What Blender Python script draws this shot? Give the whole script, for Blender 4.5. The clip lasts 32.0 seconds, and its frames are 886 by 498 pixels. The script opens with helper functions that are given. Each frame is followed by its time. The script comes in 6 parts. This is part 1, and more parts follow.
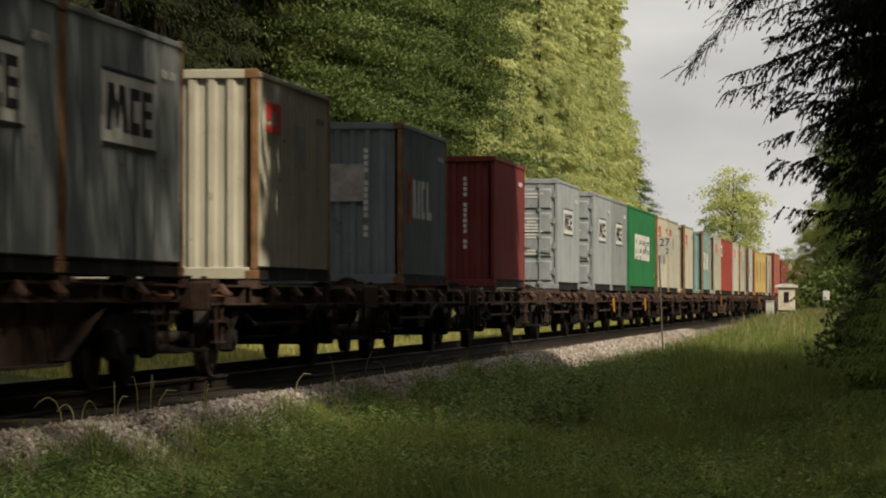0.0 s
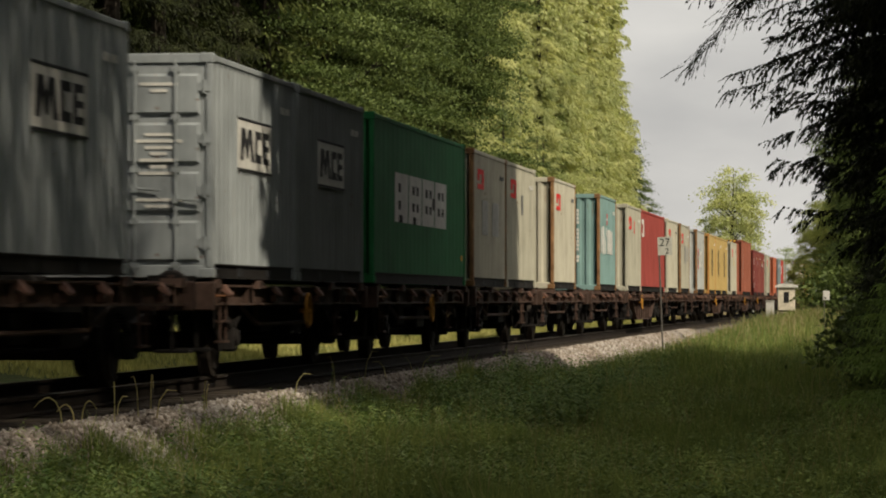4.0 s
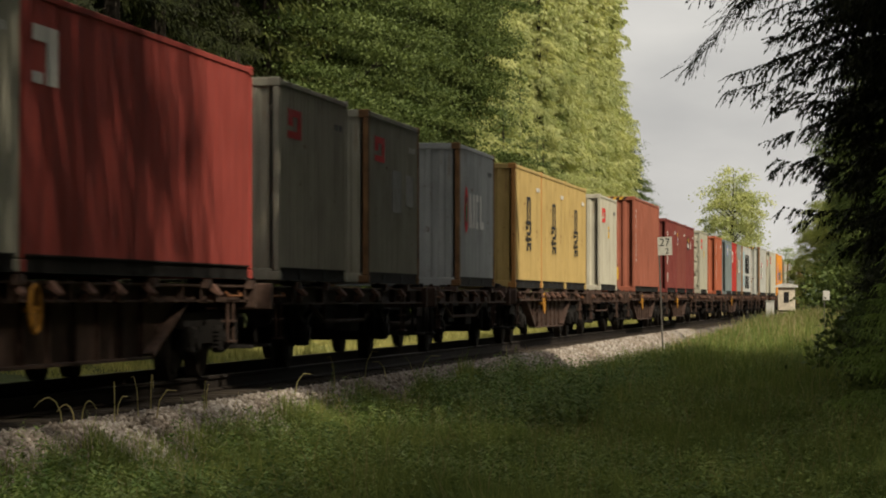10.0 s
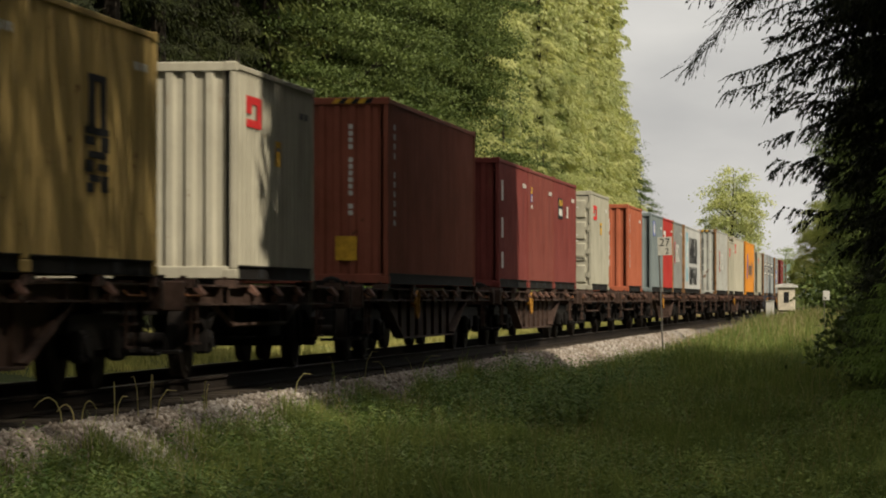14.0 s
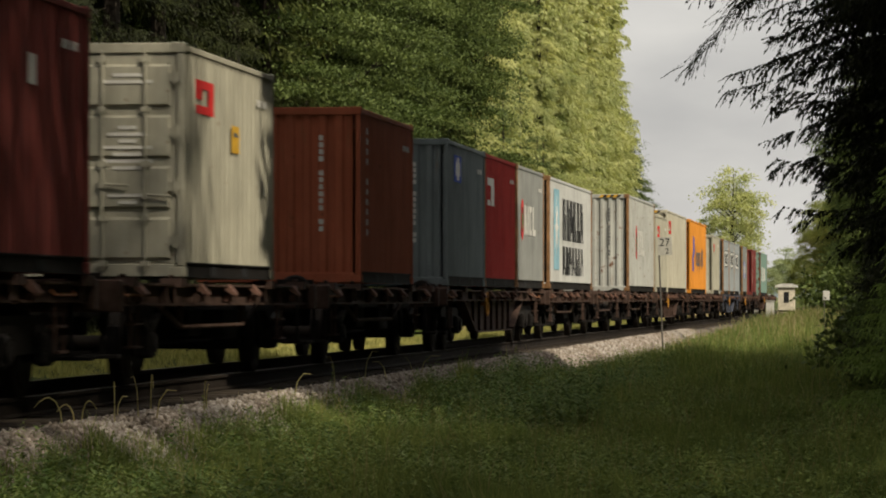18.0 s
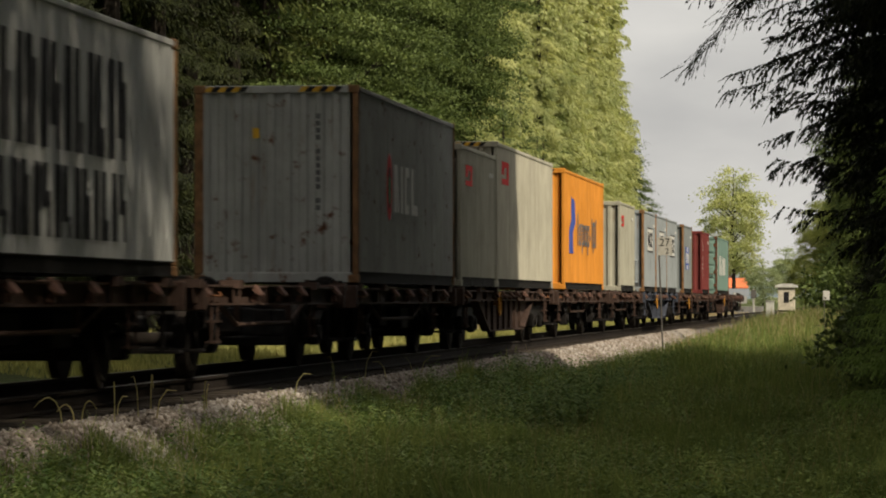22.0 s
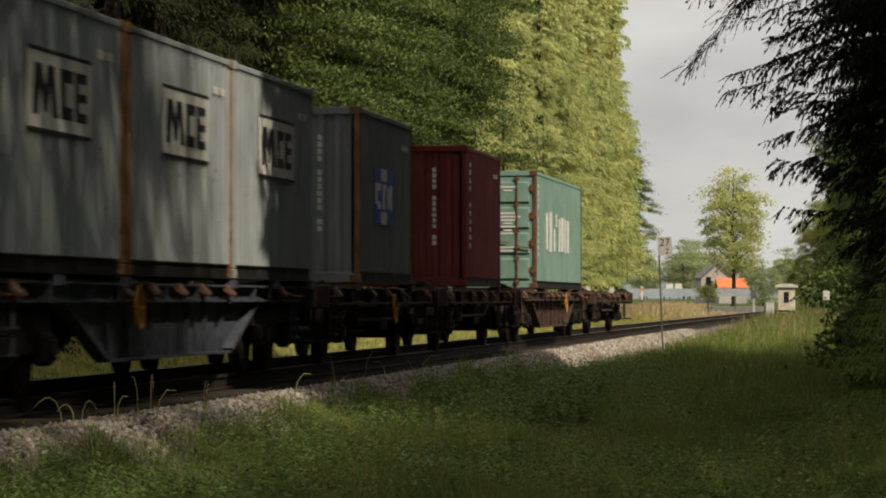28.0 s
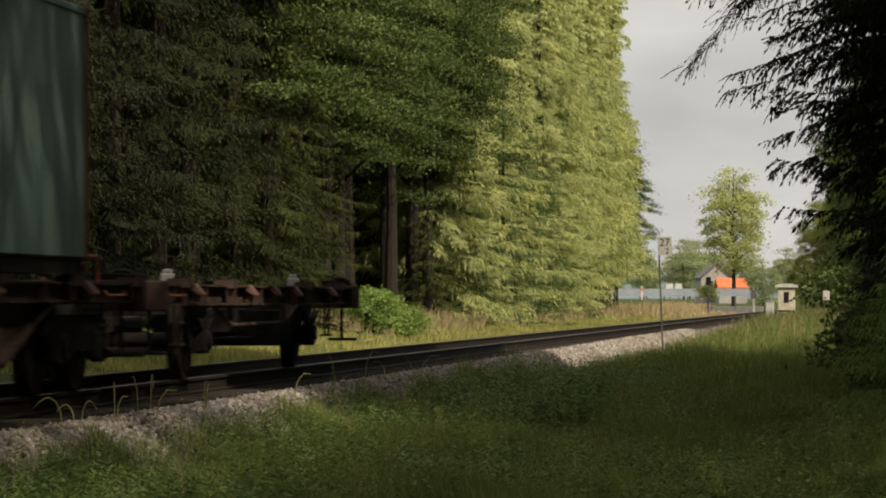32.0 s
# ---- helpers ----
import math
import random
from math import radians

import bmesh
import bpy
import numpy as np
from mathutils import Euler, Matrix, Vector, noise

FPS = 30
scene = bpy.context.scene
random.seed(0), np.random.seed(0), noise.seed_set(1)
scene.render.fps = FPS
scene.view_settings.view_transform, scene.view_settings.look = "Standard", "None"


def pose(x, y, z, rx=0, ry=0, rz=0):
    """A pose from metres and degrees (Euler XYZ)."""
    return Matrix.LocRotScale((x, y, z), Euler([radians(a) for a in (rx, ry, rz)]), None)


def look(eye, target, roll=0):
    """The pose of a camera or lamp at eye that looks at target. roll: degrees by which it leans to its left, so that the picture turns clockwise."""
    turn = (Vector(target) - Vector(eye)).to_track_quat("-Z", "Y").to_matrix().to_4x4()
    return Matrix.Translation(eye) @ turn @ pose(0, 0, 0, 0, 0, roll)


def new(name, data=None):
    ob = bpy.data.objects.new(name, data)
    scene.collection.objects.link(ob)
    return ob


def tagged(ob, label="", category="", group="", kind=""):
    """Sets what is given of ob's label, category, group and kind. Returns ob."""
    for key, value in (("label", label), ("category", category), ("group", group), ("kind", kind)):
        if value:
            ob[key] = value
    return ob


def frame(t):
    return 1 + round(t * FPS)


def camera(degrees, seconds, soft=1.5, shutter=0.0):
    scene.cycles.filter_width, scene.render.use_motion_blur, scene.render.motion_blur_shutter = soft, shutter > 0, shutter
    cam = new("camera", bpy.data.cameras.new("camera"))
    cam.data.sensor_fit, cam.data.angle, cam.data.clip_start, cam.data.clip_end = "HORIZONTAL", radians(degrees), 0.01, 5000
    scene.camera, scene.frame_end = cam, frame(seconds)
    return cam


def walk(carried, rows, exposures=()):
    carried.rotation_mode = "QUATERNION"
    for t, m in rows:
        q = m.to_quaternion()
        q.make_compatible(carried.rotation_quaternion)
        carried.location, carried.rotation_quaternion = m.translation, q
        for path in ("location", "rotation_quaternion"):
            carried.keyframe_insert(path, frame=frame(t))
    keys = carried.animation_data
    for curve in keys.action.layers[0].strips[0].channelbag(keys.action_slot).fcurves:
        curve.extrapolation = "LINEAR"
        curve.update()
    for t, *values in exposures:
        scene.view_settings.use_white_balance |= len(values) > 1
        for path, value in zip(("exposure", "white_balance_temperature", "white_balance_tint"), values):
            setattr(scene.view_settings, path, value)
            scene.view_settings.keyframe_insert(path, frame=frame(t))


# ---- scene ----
# Camera: stands beside a straight single-track line; x = 0 is the track's middle, y runs along it, z = 0 is the rail top.
cam = camera(13.52, 32.0, 2.0, 0.5)
EYE = pose(8.92, 0.0, 0.93, 90.77, 0.0, 6.81)
walk(cam, [(0, EYE), (32, EYE)])


# ---------------------------------------------------------------- light
SUN_EL, SUN_AZ = 46.0, 48.0
to_sun = Vector((math.cos(radians(SUN_EL)) * math.sin(radians(SUN_AZ)), -math.cos(radians(SUN_EL)) * math.cos(radians(SUN_AZ)), math.sin(radians(SUN_EL))))
world = bpy.data.worlds.new("world")
scene.world = world
world.use_nodes = True
wt = world.node_tree
wt.nodes.clear()
w_out = wt.nodes.new("ShaderNodeOutputWorld")
w_bg = wt.nodes.new("ShaderNodeBackground")
w_sky = wt.nodes.new("ShaderNodeTexSky")
w_sky.sky_type = "NISHITA"
w_sky.sun_disc = False
w_sky.sun_elevation = radians(SUN_EL)
w_sky.sun_rotation = radians(180 - SUN_AZ)
w_sky.dust_density = 3.0
w_co = wt.nodes.new("ShaderNodeTexCoord")
w_map = wt.nodes.new("ShaderNodeMapping")
w_map.inputs["Scale"].default_value = (5.0, 5.0, 14.0)
w_noise = wt.nodes.new("ShaderNodeTexNoise")
w_noise.inputs["Scale"].default_value = 2.4
w_noise.inputs["Detail"].default_value = 5.0
w_ramp = wt.nodes.new("ShaderNodeValToRGB")
w_ramp.color_ramp.elements[0].position = 0.3
w_ramp.color_ramp.elements[0].color = (5.5, 5.4, 5.25, 1)
w_ramp.color_ramp.elements[1].position = 0.7
w_ramp.color_ramp.elements[1].color = (7.9, 7.65, 7.2, 1)
w_mix = wt.nodes.new("ShaderNodeMix")
w_mix.data_type = "RGBA"
w_mix.inputs[0].default_value = 0.94
wt.links.new(w_co.outputs["Generated"], w_map.inputs["Vector"])
wt.links.new(w_map.outputs["Vector"], w_noise.inputs["Vector"])
wt.links.new(w_noise.outputs["Fac"], w_ramp.inputs["Fac"])
# thin cloud: a little brighter overhead than low over the horizon
w_sep = wt.nodes.new("ShaderNodeSeparateXYZ")
wt.links.new(w_co.outputs["Generated"], w_sep.inputs[0])
w_haze = wt.nodes.new("ShaderNodeValToRGB")
w_haze.color_ramp.elements[0].position = 0.12
w_haze.color_ramp.elements[0].color = (1, 1, 1, 1)
w_haze.color_ramp.elements[1].position = 0.75
w_haze.color_ramp.elements[1].color = (1.6, 1.58, 1.54, 1)
wt.links.new(w_sep.outputs["Z"], w_haze.inputs["Fac"])
w_mul = wt.nodes.new("ShaderNodeMix")
w_mul.data_type, w_mul.blend_type = "RGBA", "MULTIPLY"
w_mul.inputs[0].default_value = 1.0
wt.links.new(w_ramp.outputs["Color"], w_mul.inputs[6])
wt.links.new(w_haze.outputs["Color"], w_mul.inputs[7])
wt.links.new(w_sky.outputs["Color"], w_mix.inputs[6])
wt.links.new(w_mul.outputs[2], w_mix.inputs[7])
wt.links.new(w_mix.outputs[2], w_bg.inputs["Color"])
w_bg.inputs["Strength"].default_value = 0.057
wt.links.new(w_bg.outputs["Background"], w_out.inputs["Surface"])

sun_data = bpy.data.lights.new("sun", "SUN")
sun_data.energy = 3.1
sun_data.angle = radians(0.7)
sun_data.color = (1.0, 0.90, 0.70)
sun = new("sun", sun_data)
sun.matrix_basis = look(to_sun * 200, (0, 0, 0))
scene.view_settings.exposure = 0.7


# ---------------------------------------------------------------- materials
MATS = {}


def rgb(r, g, b):
    return (r, g, b, 1.0)


def base_mat(name):
    m = bpy.data.materials.new(name)
    m.use_nodes = True
    nt = m.node_tree
    return m, nt, nt.nodes["Principled BSDF"]


def noise_node(nt, scale, detail=4.0, rough=0.6, stretch=None, coord="Object"):
    co = nt.nodes.new("ShaderNodeTexCoord")
    n = nt.nodes.new("ShaderNodeTexNoise")
    n.inputs["Scale"].default_value = scale
    n.inputs["Detail"].default_value = detail
    n.inputs["Roughness"].default_value = rough
    if stretch:
        mp = nt.nodes.new("ShaderNodeMapping")
        mp.inputs["Scale"].default_value = stretch
        nt.links.new(co.outputs[coord], mp.inputs["Vector"])
        nt.links.new(mp.outputs["Vector"], n.inputs["Vector"])
    else:
        nt.links.new(co.outputs[coord], n.inputs["Vector"])
    return n.outputs["Fac"]


def ramp_node(nt, fac, stops):
    r = nt.nodes.new("ShaderNodeValToRGB")
    el = r.color_ramp.elements
    while len(el) < len(stops):
        el.new(0.5)
    for e, (p, c) in zip(el, stops):
        e.position = p
        e.color = c if len(c) == 4 else (*c, 1)
    nt.links.new(fac, r.inputs["Fac"])
    return r.outputs["Color"]


def mix_node(nt, fac, a, b, blend="MIX"):
    m = nt.nodes.new("ShaderNodeMix")
    m.data_type = "RGBA"
    m.blend_type = blend
    for sock, v in ((m.inputs[0], fac), (m.inputs[6], a), (m.inputs[7], b)):
        if isinstance(v, (int, float)):
            sock.default_value = v
        elif isinstance(v, tuple):
            sock.default_value = v if len(v) == 4 else (*v, 1)
        else:
            nt.links.new(v, sock)
    return m.outputs[2]


def bump_node(nt, p, fac, strength, dist=0.02):
    b = nt.nodes.new("ShaderNodeBump")
    b.inputs["Strength"].default_value = strength
    b.inputs["Distance"].default_value = dist
    nt.links.new(fac, b.inputs["Height"])
    nt.links.new(b.outputs["Normal"], p.inputs["Normal"])


def paint(r, g, b, rust=0.3, rough=0.85):
    """Weathered container paint: fading, vertical dirt streaks, rust spots."""
    key = ("paint", r, g, b, rust)
    if key in MATS:
        return MATS[key]
    m, nt, p = base_mat("weathered_paint")
    c = (r, g, b)
    fade = ramp_node(nt, noise_node(nt, 0.9, 5, 0.65), [(0.3, tuple(x * 0.78 for x in c)), (0.7, tuple(min(1, x * 1.1 + 0.01) for x in c))])
    streak = ramp_node(nt, noise_node(nt, 1.0, 6, 0.6, (5.0, 5.0, 0.35)), [(0.42, (0.0, 0.0, 0.0)), (0.72, (1.0, 1.0, 1.0))])
    dirt = tuple(x * 0.45 + 0.012 for x in c)
    f1 = mix_node(nt, 0.42, (0, 0, 0), streak)
    col = mix_node(nt, f1, fade, dirt)
    spots = ramp_node(nt, noise_node(nt, 3.2, 8, 0.75), [(0.66 - 0.10 * rust, (0, 0, 0)), (0.72 - 0.08 * rust, (1, 1, 1))])
    run = ramp_node(nt, noise_node(nt, 2.2, 5, 0.6, (3.0, 3.0, 0.5)), [(0.68 - 0.1 * rust, (0, 0, 0)), (0.85, (0.8, 0.8, 0.8))])
    col = mix_node(nt, run, col, (0.19, 0.105, 0.055))
    col = mix_node(nt, spots, col, (0.115, 0.05, 0.025))
    nt.links.new(col, p.inputs["Base Color"])
    p.inputs["Roughness"].default_value = rough
    p.inputs["Specular IOR Level"].default_value = 0.12
    bump_node(nt, p, noise_node(nt, 14, 3, 0.5), 0.25, 0.01)
    MATS[key] = m
    return m


def plain(name, c, rough=0.7, metal=0.0, var=0.3, scale=6.0, bump=0.2):
    """A surface of one colour with grain and stains at two scales."""
    if name in MATS:
        return MATS[name]
    m, nt, p = base_mat(name)
    lo, hi = tuple(x * (1 - var) for x in c), tuple(min(1, x * (1 + var)) for x in c)
    a = ramp_node(nt, noise_node(nt, scale, 6, 0.65), [(0.3, lo), (0.7, hi)])
    b = ramp_node(nt, noise_node(nt, scale * 0.13, 3, 0.5), [(0.3, (0.7, 0.7, 0.7)), (0.7, (1, 1, 1))])
    nt.links.new(mix_node(nt, 0.8, a, b, "MULTIPLY"), p.inputs["Base Color"])
    p.inputs["Roughness"].default_value = max(rough, 0.8) if metal < 0.5 else rough
    p.inputs["Specular IOR Level"].default_value = 0.12
    p.inputs["Metallic"].default_value = metal
    if bump:
        bump_node(nt, p, noise_node(nt, scale * 4, 4, 0.6), bump, 0.01)
    MATS[name] = m
    return m


def leaf_mat(name, dark, light, trans=0.35, rough=0.6):
    """Foliage: tone differs leaf by leaf and clump by clump; some light passes through."""
    if name in MATS:
        return MATS[name]
    m, nt, p = base_mat(name)
    geo = nt.nodes.new("ShaderNodeNewGeometry")
    a = ramp_node(nt, geo.outputs["Random Per Island"], [(0.0, dark), (0.55, tuple((x + y) / 2 for x, y in zip(dark, light))), (1.0, light)])
    b = ramp_node(nt, noise_node(nt, 0.55, 3, 0.5), [(0.3, (0.62, 0.68, 0.6)), (0.7, (1.15, 1.1, 1.0))])
    col = mix_node(nt, 1.0, a, b, "MULTIPLY")
    nt.links.new(col, p.inputs["Base Color"])
    p.inputs["Roughness"].default_value = rough
    p.inputs["Specular IOR Level"].default_value = 0.12
    tr = nt.nodes.new("ShaderNodeBsdfTranslucent")
    nt.links.new(mix_node(nt, 1.0, col, (1.0, 1.03, 0.68), "MULTIPLY"), tr.inputs["Color"])
    mx = nt.nodes.new("ShaderNodeMixShader")
    mx.inputs[0].default_value = trans
    nt.links.new(p.outputs["BSDF"], mx.inputs[1])
    nt.links.new(tr.outputs["BSDF"], mx.inputs[2])
    nt.links.new(mx.outputs["Shader"], nt.nodes["Material Output"].inputs["Surface"])
    MATS[name] = m
    return m


TAB = plain("rust_pink_bracket", (0.15, 0.082, 0.062), 0.85, 0.0, 0.4, 9.0, 0.3)
RUST = plain("rusty_steel", (0.20, 0.085, 0.04), 0.85, 0.0, 0.5, 9.0, 0.4)
DARKPOST = plain("dark_rust_post", (0.13, 0.06, 0.035), 0.85, 0.0, 0.5, 5.0, 0.3)
POSTRUST = plain("rusty_post_paint", (0.23, 0.125, 0.06), 0.85, 0.0, 0.6, 3.0, 0.3)
FRAME = plain("dirty_brown_underframe", (0.06, 0.037, 0.029), 0.85, 0.0, 0.45, 5.0, 0.35)
BLUEFRAME = plain("faded_blue_underframe", (0.06, 0.065, 0.085), 0.8, 0.0, 0.45, 5.0, 0.35)
# Grime of the running gear; on container bottom rails it paints shade.
GRIME_SHADE = plain("black_grime_shade", (0.014, 0.012, 0.011), 0.85, 0.0, 0.5, 7.0, 0.35)
WHEEL = plain("worn_wheel_steel", (0.03, 0.024, 0.02), 0.65, 0.3, 0.4, 9.0, 0.2)
TREAD = plain("rail_steel", (0.20, 0.18, 0.16), 0.35, 0.9, 0.35, 12.0, 0.1)
RAILSIDE = plain("rusty_rail_side", (0.02, 0.015, 0.012), 0.85, 0.0, 0.4, 12.0, 0.3)
YELLOW = plain("yellow_paint", (0.62, 0.36, 0.04), 0.6, 0.0, 0.3, 9.0, 0.1)
WHITE = plain("off_white_paint", (0.62, 0.60, 0.56), 0.6, 0.0, 0.15, 9.0, 0.1)
INK = plain("black_paint", (0.02, 0.02, 0.022), 0.6, 0.0, 0.3, 9.0, 0.1)
RED = plain("red_paint", (0.55, 0.03, 0.03), 0.6, 0.0, 0.2, 9.0, 0.1)
BLUE = plain("blue_paint", (0.05, 0.09, 0.36), 0.6, 0.0, 0.25, 9.0, 0.1)
LEAFGREEN = plain("green_mark_paint", (0.05, 0.24, 0.10), 0.6, 0.0, 0.2, 9.0, 0.1)
CYAN = plain("light_blue_paint", (0.24, 0.42, 0.50), 0.6, 0.0, 0.2, 9.0, 0.1)
FAINTINK = plain("faint_grey_paint", (0.25, 0.24, 0.22), 0.7, 0.0, 0.3, 9.0, 0.1)
FADEDINK = plain("faded_dark_paint", (0.13, 0.13, 0.13), 0.7, 0.0, 0.3, 9.0, 0.1)
BARK = plain("grey_brown_bark", (0.032, 0.026, 0.02), 0.95, 0.0, 0.5, 12.0, 0.8)
SLEEPER = plain("oil_dark_sleeper", (0.035, 0.028, 0.022), 0.95, 0.0, 0.4, 8.0, 0.5)
STONE = plain("ballast_stone", (0.27, 0.235, 0.215), 0.9, 0.0, 0.3, 9.0, 0.4)


def random_stone():
    m, nt, p = base_mat("crushed_stone")
    geo = nt.nodes.new("ShaderNodeNewGeometry")
    a = ramp_node(nt, geo.outputs["Random Per Island"], [(0.0, (0.13, 0.108, 0.09)), (0.5, (0.26, 0.23, 0.20)), (1.0, (0.42, 0.39, 0.36))])
    b = ramp_node(nt, noise_node(nt, 0.35, 4, 0.6), [(0.3, (0.72, 0.64, 0.58)), (0.7, (1, 1, 1))])
    nt.links.new(mix_node(nt, 1.0, a, b, "MULTIPLY"), p.inputs["Base Color"])
    p.inputs["Roughness"].default_value = 0.95
    p.inputs["Specular IOR Level"].default_value = 0.1
    bump_node(nt, p, noise_node(nt, 40, 3, 0.5), 0.4, 0.01)
    return m


def ground_mat():
    """Soil and moss by nature; gravel where the ballast lies, by the sheet's own x."""
    m, nt, p = base_mat("soil_and_gravel")
    soil = ramp_node(nt, noise_node(nt, 2.2, 7, 0.7), [(0.3, (0.03, 0.035, 0.012)), (0.55, (0.055, 0.07, 0.02)), (0.75, (0.11, 0.09, 0.045))])
    grav = ramp_node(nt, noise_node(nt, 22, 5, 0.75), [(0.3, (0.07, 0.055, 0.045)), (0.6, (0.24, 0.205, 0.185)), (0.8, (0.36, 0.33, 0.31))])
    co = nt.nodes.new("ShaderNodeTexCoord")
    sep = nt.nodes.new("ShaderNodeSeparateXYZ")
    nt.links.new(co.outputs["Object"], sep.inputs["Vector"])
    ab = nt.nodes.new("ShaderNodeMath")
    ab.operation = "ABSOLUTE"
    nt.links.new(sep.outputs["X"], ab.inputs[0])
    ad = nt.nodes.new("ShaderNodeMath")
    ad.operation = "ADD"
    nt.links.new(ab.outputs[0], ad.inputs[0])
    nz = nt.nodes.new("ShaderNodeMath")
    nz.operation = "MULTIPLY"
    nz.inputs[1].default_value = 0.8
    nt.links.new(noise_node(nt, 1.3, 4, 0.6), nz.inputs[0])
    nt.links.new(nz.outputs[0], ad.inputs[1])
    mr = nt.nodes.new("ShaderNodeMapRange")
    mr.inputs["From Min"].default_value = 3.05
    mr.inputs["From Max"].default_value = 3.3
    nt.links.new(ad.outputs[0], mr.inputs["Value"])
    bed = nt.nodes.new("ShaderNodeMapRange")
    bed.inputs["From Min"].default_value = 2.0
    bed.inputs["From Max"].default_value = 2.3
    nt.links.new(ad.outputs[0], bed.inputs["Value"])
    # Oil-dark bed, darkened further to hold the shade under the train.
    oily_shade = ramp_node(nt, noise_node(nt, 20, 5, 0.7), [(0.3, (0.014, 0.011, 0.009)), (0.75, (0.05, 0.038, 0.03))])
    grav = mix_node(nt, bed.outputs["Result"], oily_shade, grav)
    nt.links.new(mix_node(nt, mr.outputs["Result"], grav, soil), p.inputs["Base Color"])
    p.inputs["Roughness"].default_value = 0.95
    p.inputs["Specular IOR Level"].default_value = 0.1
    bump_node(nt, p, noise_node(nt, 25, 4, 0.7), 0.7, 0.04)
    return m


# ---------------------------------------------------------------- mesh helpers
class Geo:
    """Collects vertices and faces of one mesh."""

    def __init__(self):
        self.v, self.f = [], []

    def box(self, x0, x1, y0, y1, z0, z1, bev=0.0):
        n = len(self.v)
        if bev > 0:
            b = bev
            for z, i in ((z0, b), (z0 + b, 0), (z1 - b, 0), (z1, b)):
                self.v += [(x0 + i + b, y0 + i, z), (x1 - i - b, y0 + i, z), (x1 - i, y0 + i + b, z), (x1 - i, y1 - i - b, z),
                           (x1 - i - b, y1 - i, z), (x0 + i + b, y1 - i, z), (x0 + i, y1 - i - b, z), (x0 + i, y0 + i + b, z)]
            for k in range(3):
                for j in range(8):
                    a, c = n + k * 8 + j, n + k * 8 + (j + 1) % 8
                    self.f.append((a, c, c + 8, a + 8))
            self.f.append(tuple(n + 7 - j for j in range(8)))
            self.f.append(tuple(n + 24 + j for j in range(8)))
            return self
        self.v += [(x0, y0, z0), (x1, y0, z0), (x1, y1, z0), (x0, y1, z0), (x0, y0, z1), (x1, y0, z1), (x1, y1, z1), (x0, y1, z1)]
        for q in ((3, 2, 1, 0), (4, 5, 6, 7), (0, 1, 5, 4), (1, 2, 6, 5), (2, 3, 7, 6), (3, 0, 4, 7)):
            self.f.append(tuple(n + i for i in q))
        return self

    def prism(self, pts, axis, a, b):
        """A polygon (two coordinates each) drawn out along axis from a to b."""
        n, k = len(self.v), len(pts)
        for d in (a, b):
            for p, q in pts:
                self.v.append((d, p, q) if axis == "x" else (p, d, q) if axis == "y" else (p, q, d))
        self.f.append(tuple(range(n + k - 1, n - 1, -1)))
        self.f.append(tuple(range(n + k, n + 2 * k)))
        for i in range(k):
            j = (i + 1) % k
            self.f.append((n + i, n + j, n + k + j, n + k + i))
        return self

    def tube(self, p, q, r0, r1=None, n=10):
        r1 = r0 if r1 is None else r1
        p, q = Vector(p), Vector(q)
        w = (q - p).normalized()
        u = w.orthogonal().normalized()
        v = w.cross(u)
        s = len(self.v)
        for c, r in ((p, r0), (q, r1)):
            for i in range(n):
                a = 2 * math.pi * i / n
                self.v.append(tuple(c + u * (r * math.cos(a)) + v * (r * math.sin(a))))
        for i in range(n):
            j = (i + 1) % n
            self.f.append((s + i, s + j, s + n + j, s + n + i))
        self.f.append(tuple(range(s + n - 1, s - 1, -1)))
        self.f.append(tuple(range(s + n, s + 2 * n)))
        return self

    def wave(self, axis, lo, hi, z0, z1, at, pitch, depth, flat=0.35):
        """An upright corrugated sheet with thickness, ribs upright; axis is the way it runs, its outer face looks to + of the other."""
        n = max(1, round((hi - lo) / pitch))
        st = (hi - lo) / n
        prof = []
        for i in range(n):
            a = lo + i * st
            prof += [(a, 0.0), (a + st * flat, 0.0), (a + st * 0.5, -depth), (a + st * (0.5 + flat), -depth)]
        prof.append((hi, 0.0))
        s = len(self.v)
        for u, d in prof:
            for z in (z0, z1):
                self.v.append((at + d, u, z) if axis == "y" else (u, at - d, z))
        for i in range(len(prof) - 1):
            a = s + 2 * i
            self.f.append((a, a + 2, a + 3, a + 1))
        return self

    def mesh(self, name="mesh", smooth=False):
        me = bpy.data.meshes.new(name)
        me.from_pydata(self.v, [], self.f)
        if smooth:
            me.polygons.foreach_set("use_smooth", [True] * len(me.polygons))
        me.update()
        return me


def mesh_np(name, co, quads):
    """A mesh of quads straight from arrays."""
    me = bpy.data.meshes.new(name)
    co = np.asarray(co, dtype=np.float32).reshape(-1, 3)
    quads = np.asarray(quads, dtype=np.int32)
    k = quads.shape[1]
    me.vertices.add(len(co))
    me.vertices.foreach_set("co", co.ravel())
    me.loops.add(quads.size)
    me.loops.foreach_set("vertex_index", quads.ravel())
    me.polygons.add(len(quads))
    me.polygons.foreach_set("loop_start", np.arange(0, quads.size, k, dtype=np.int32))
    me.update(calc_edges=True)
    return me


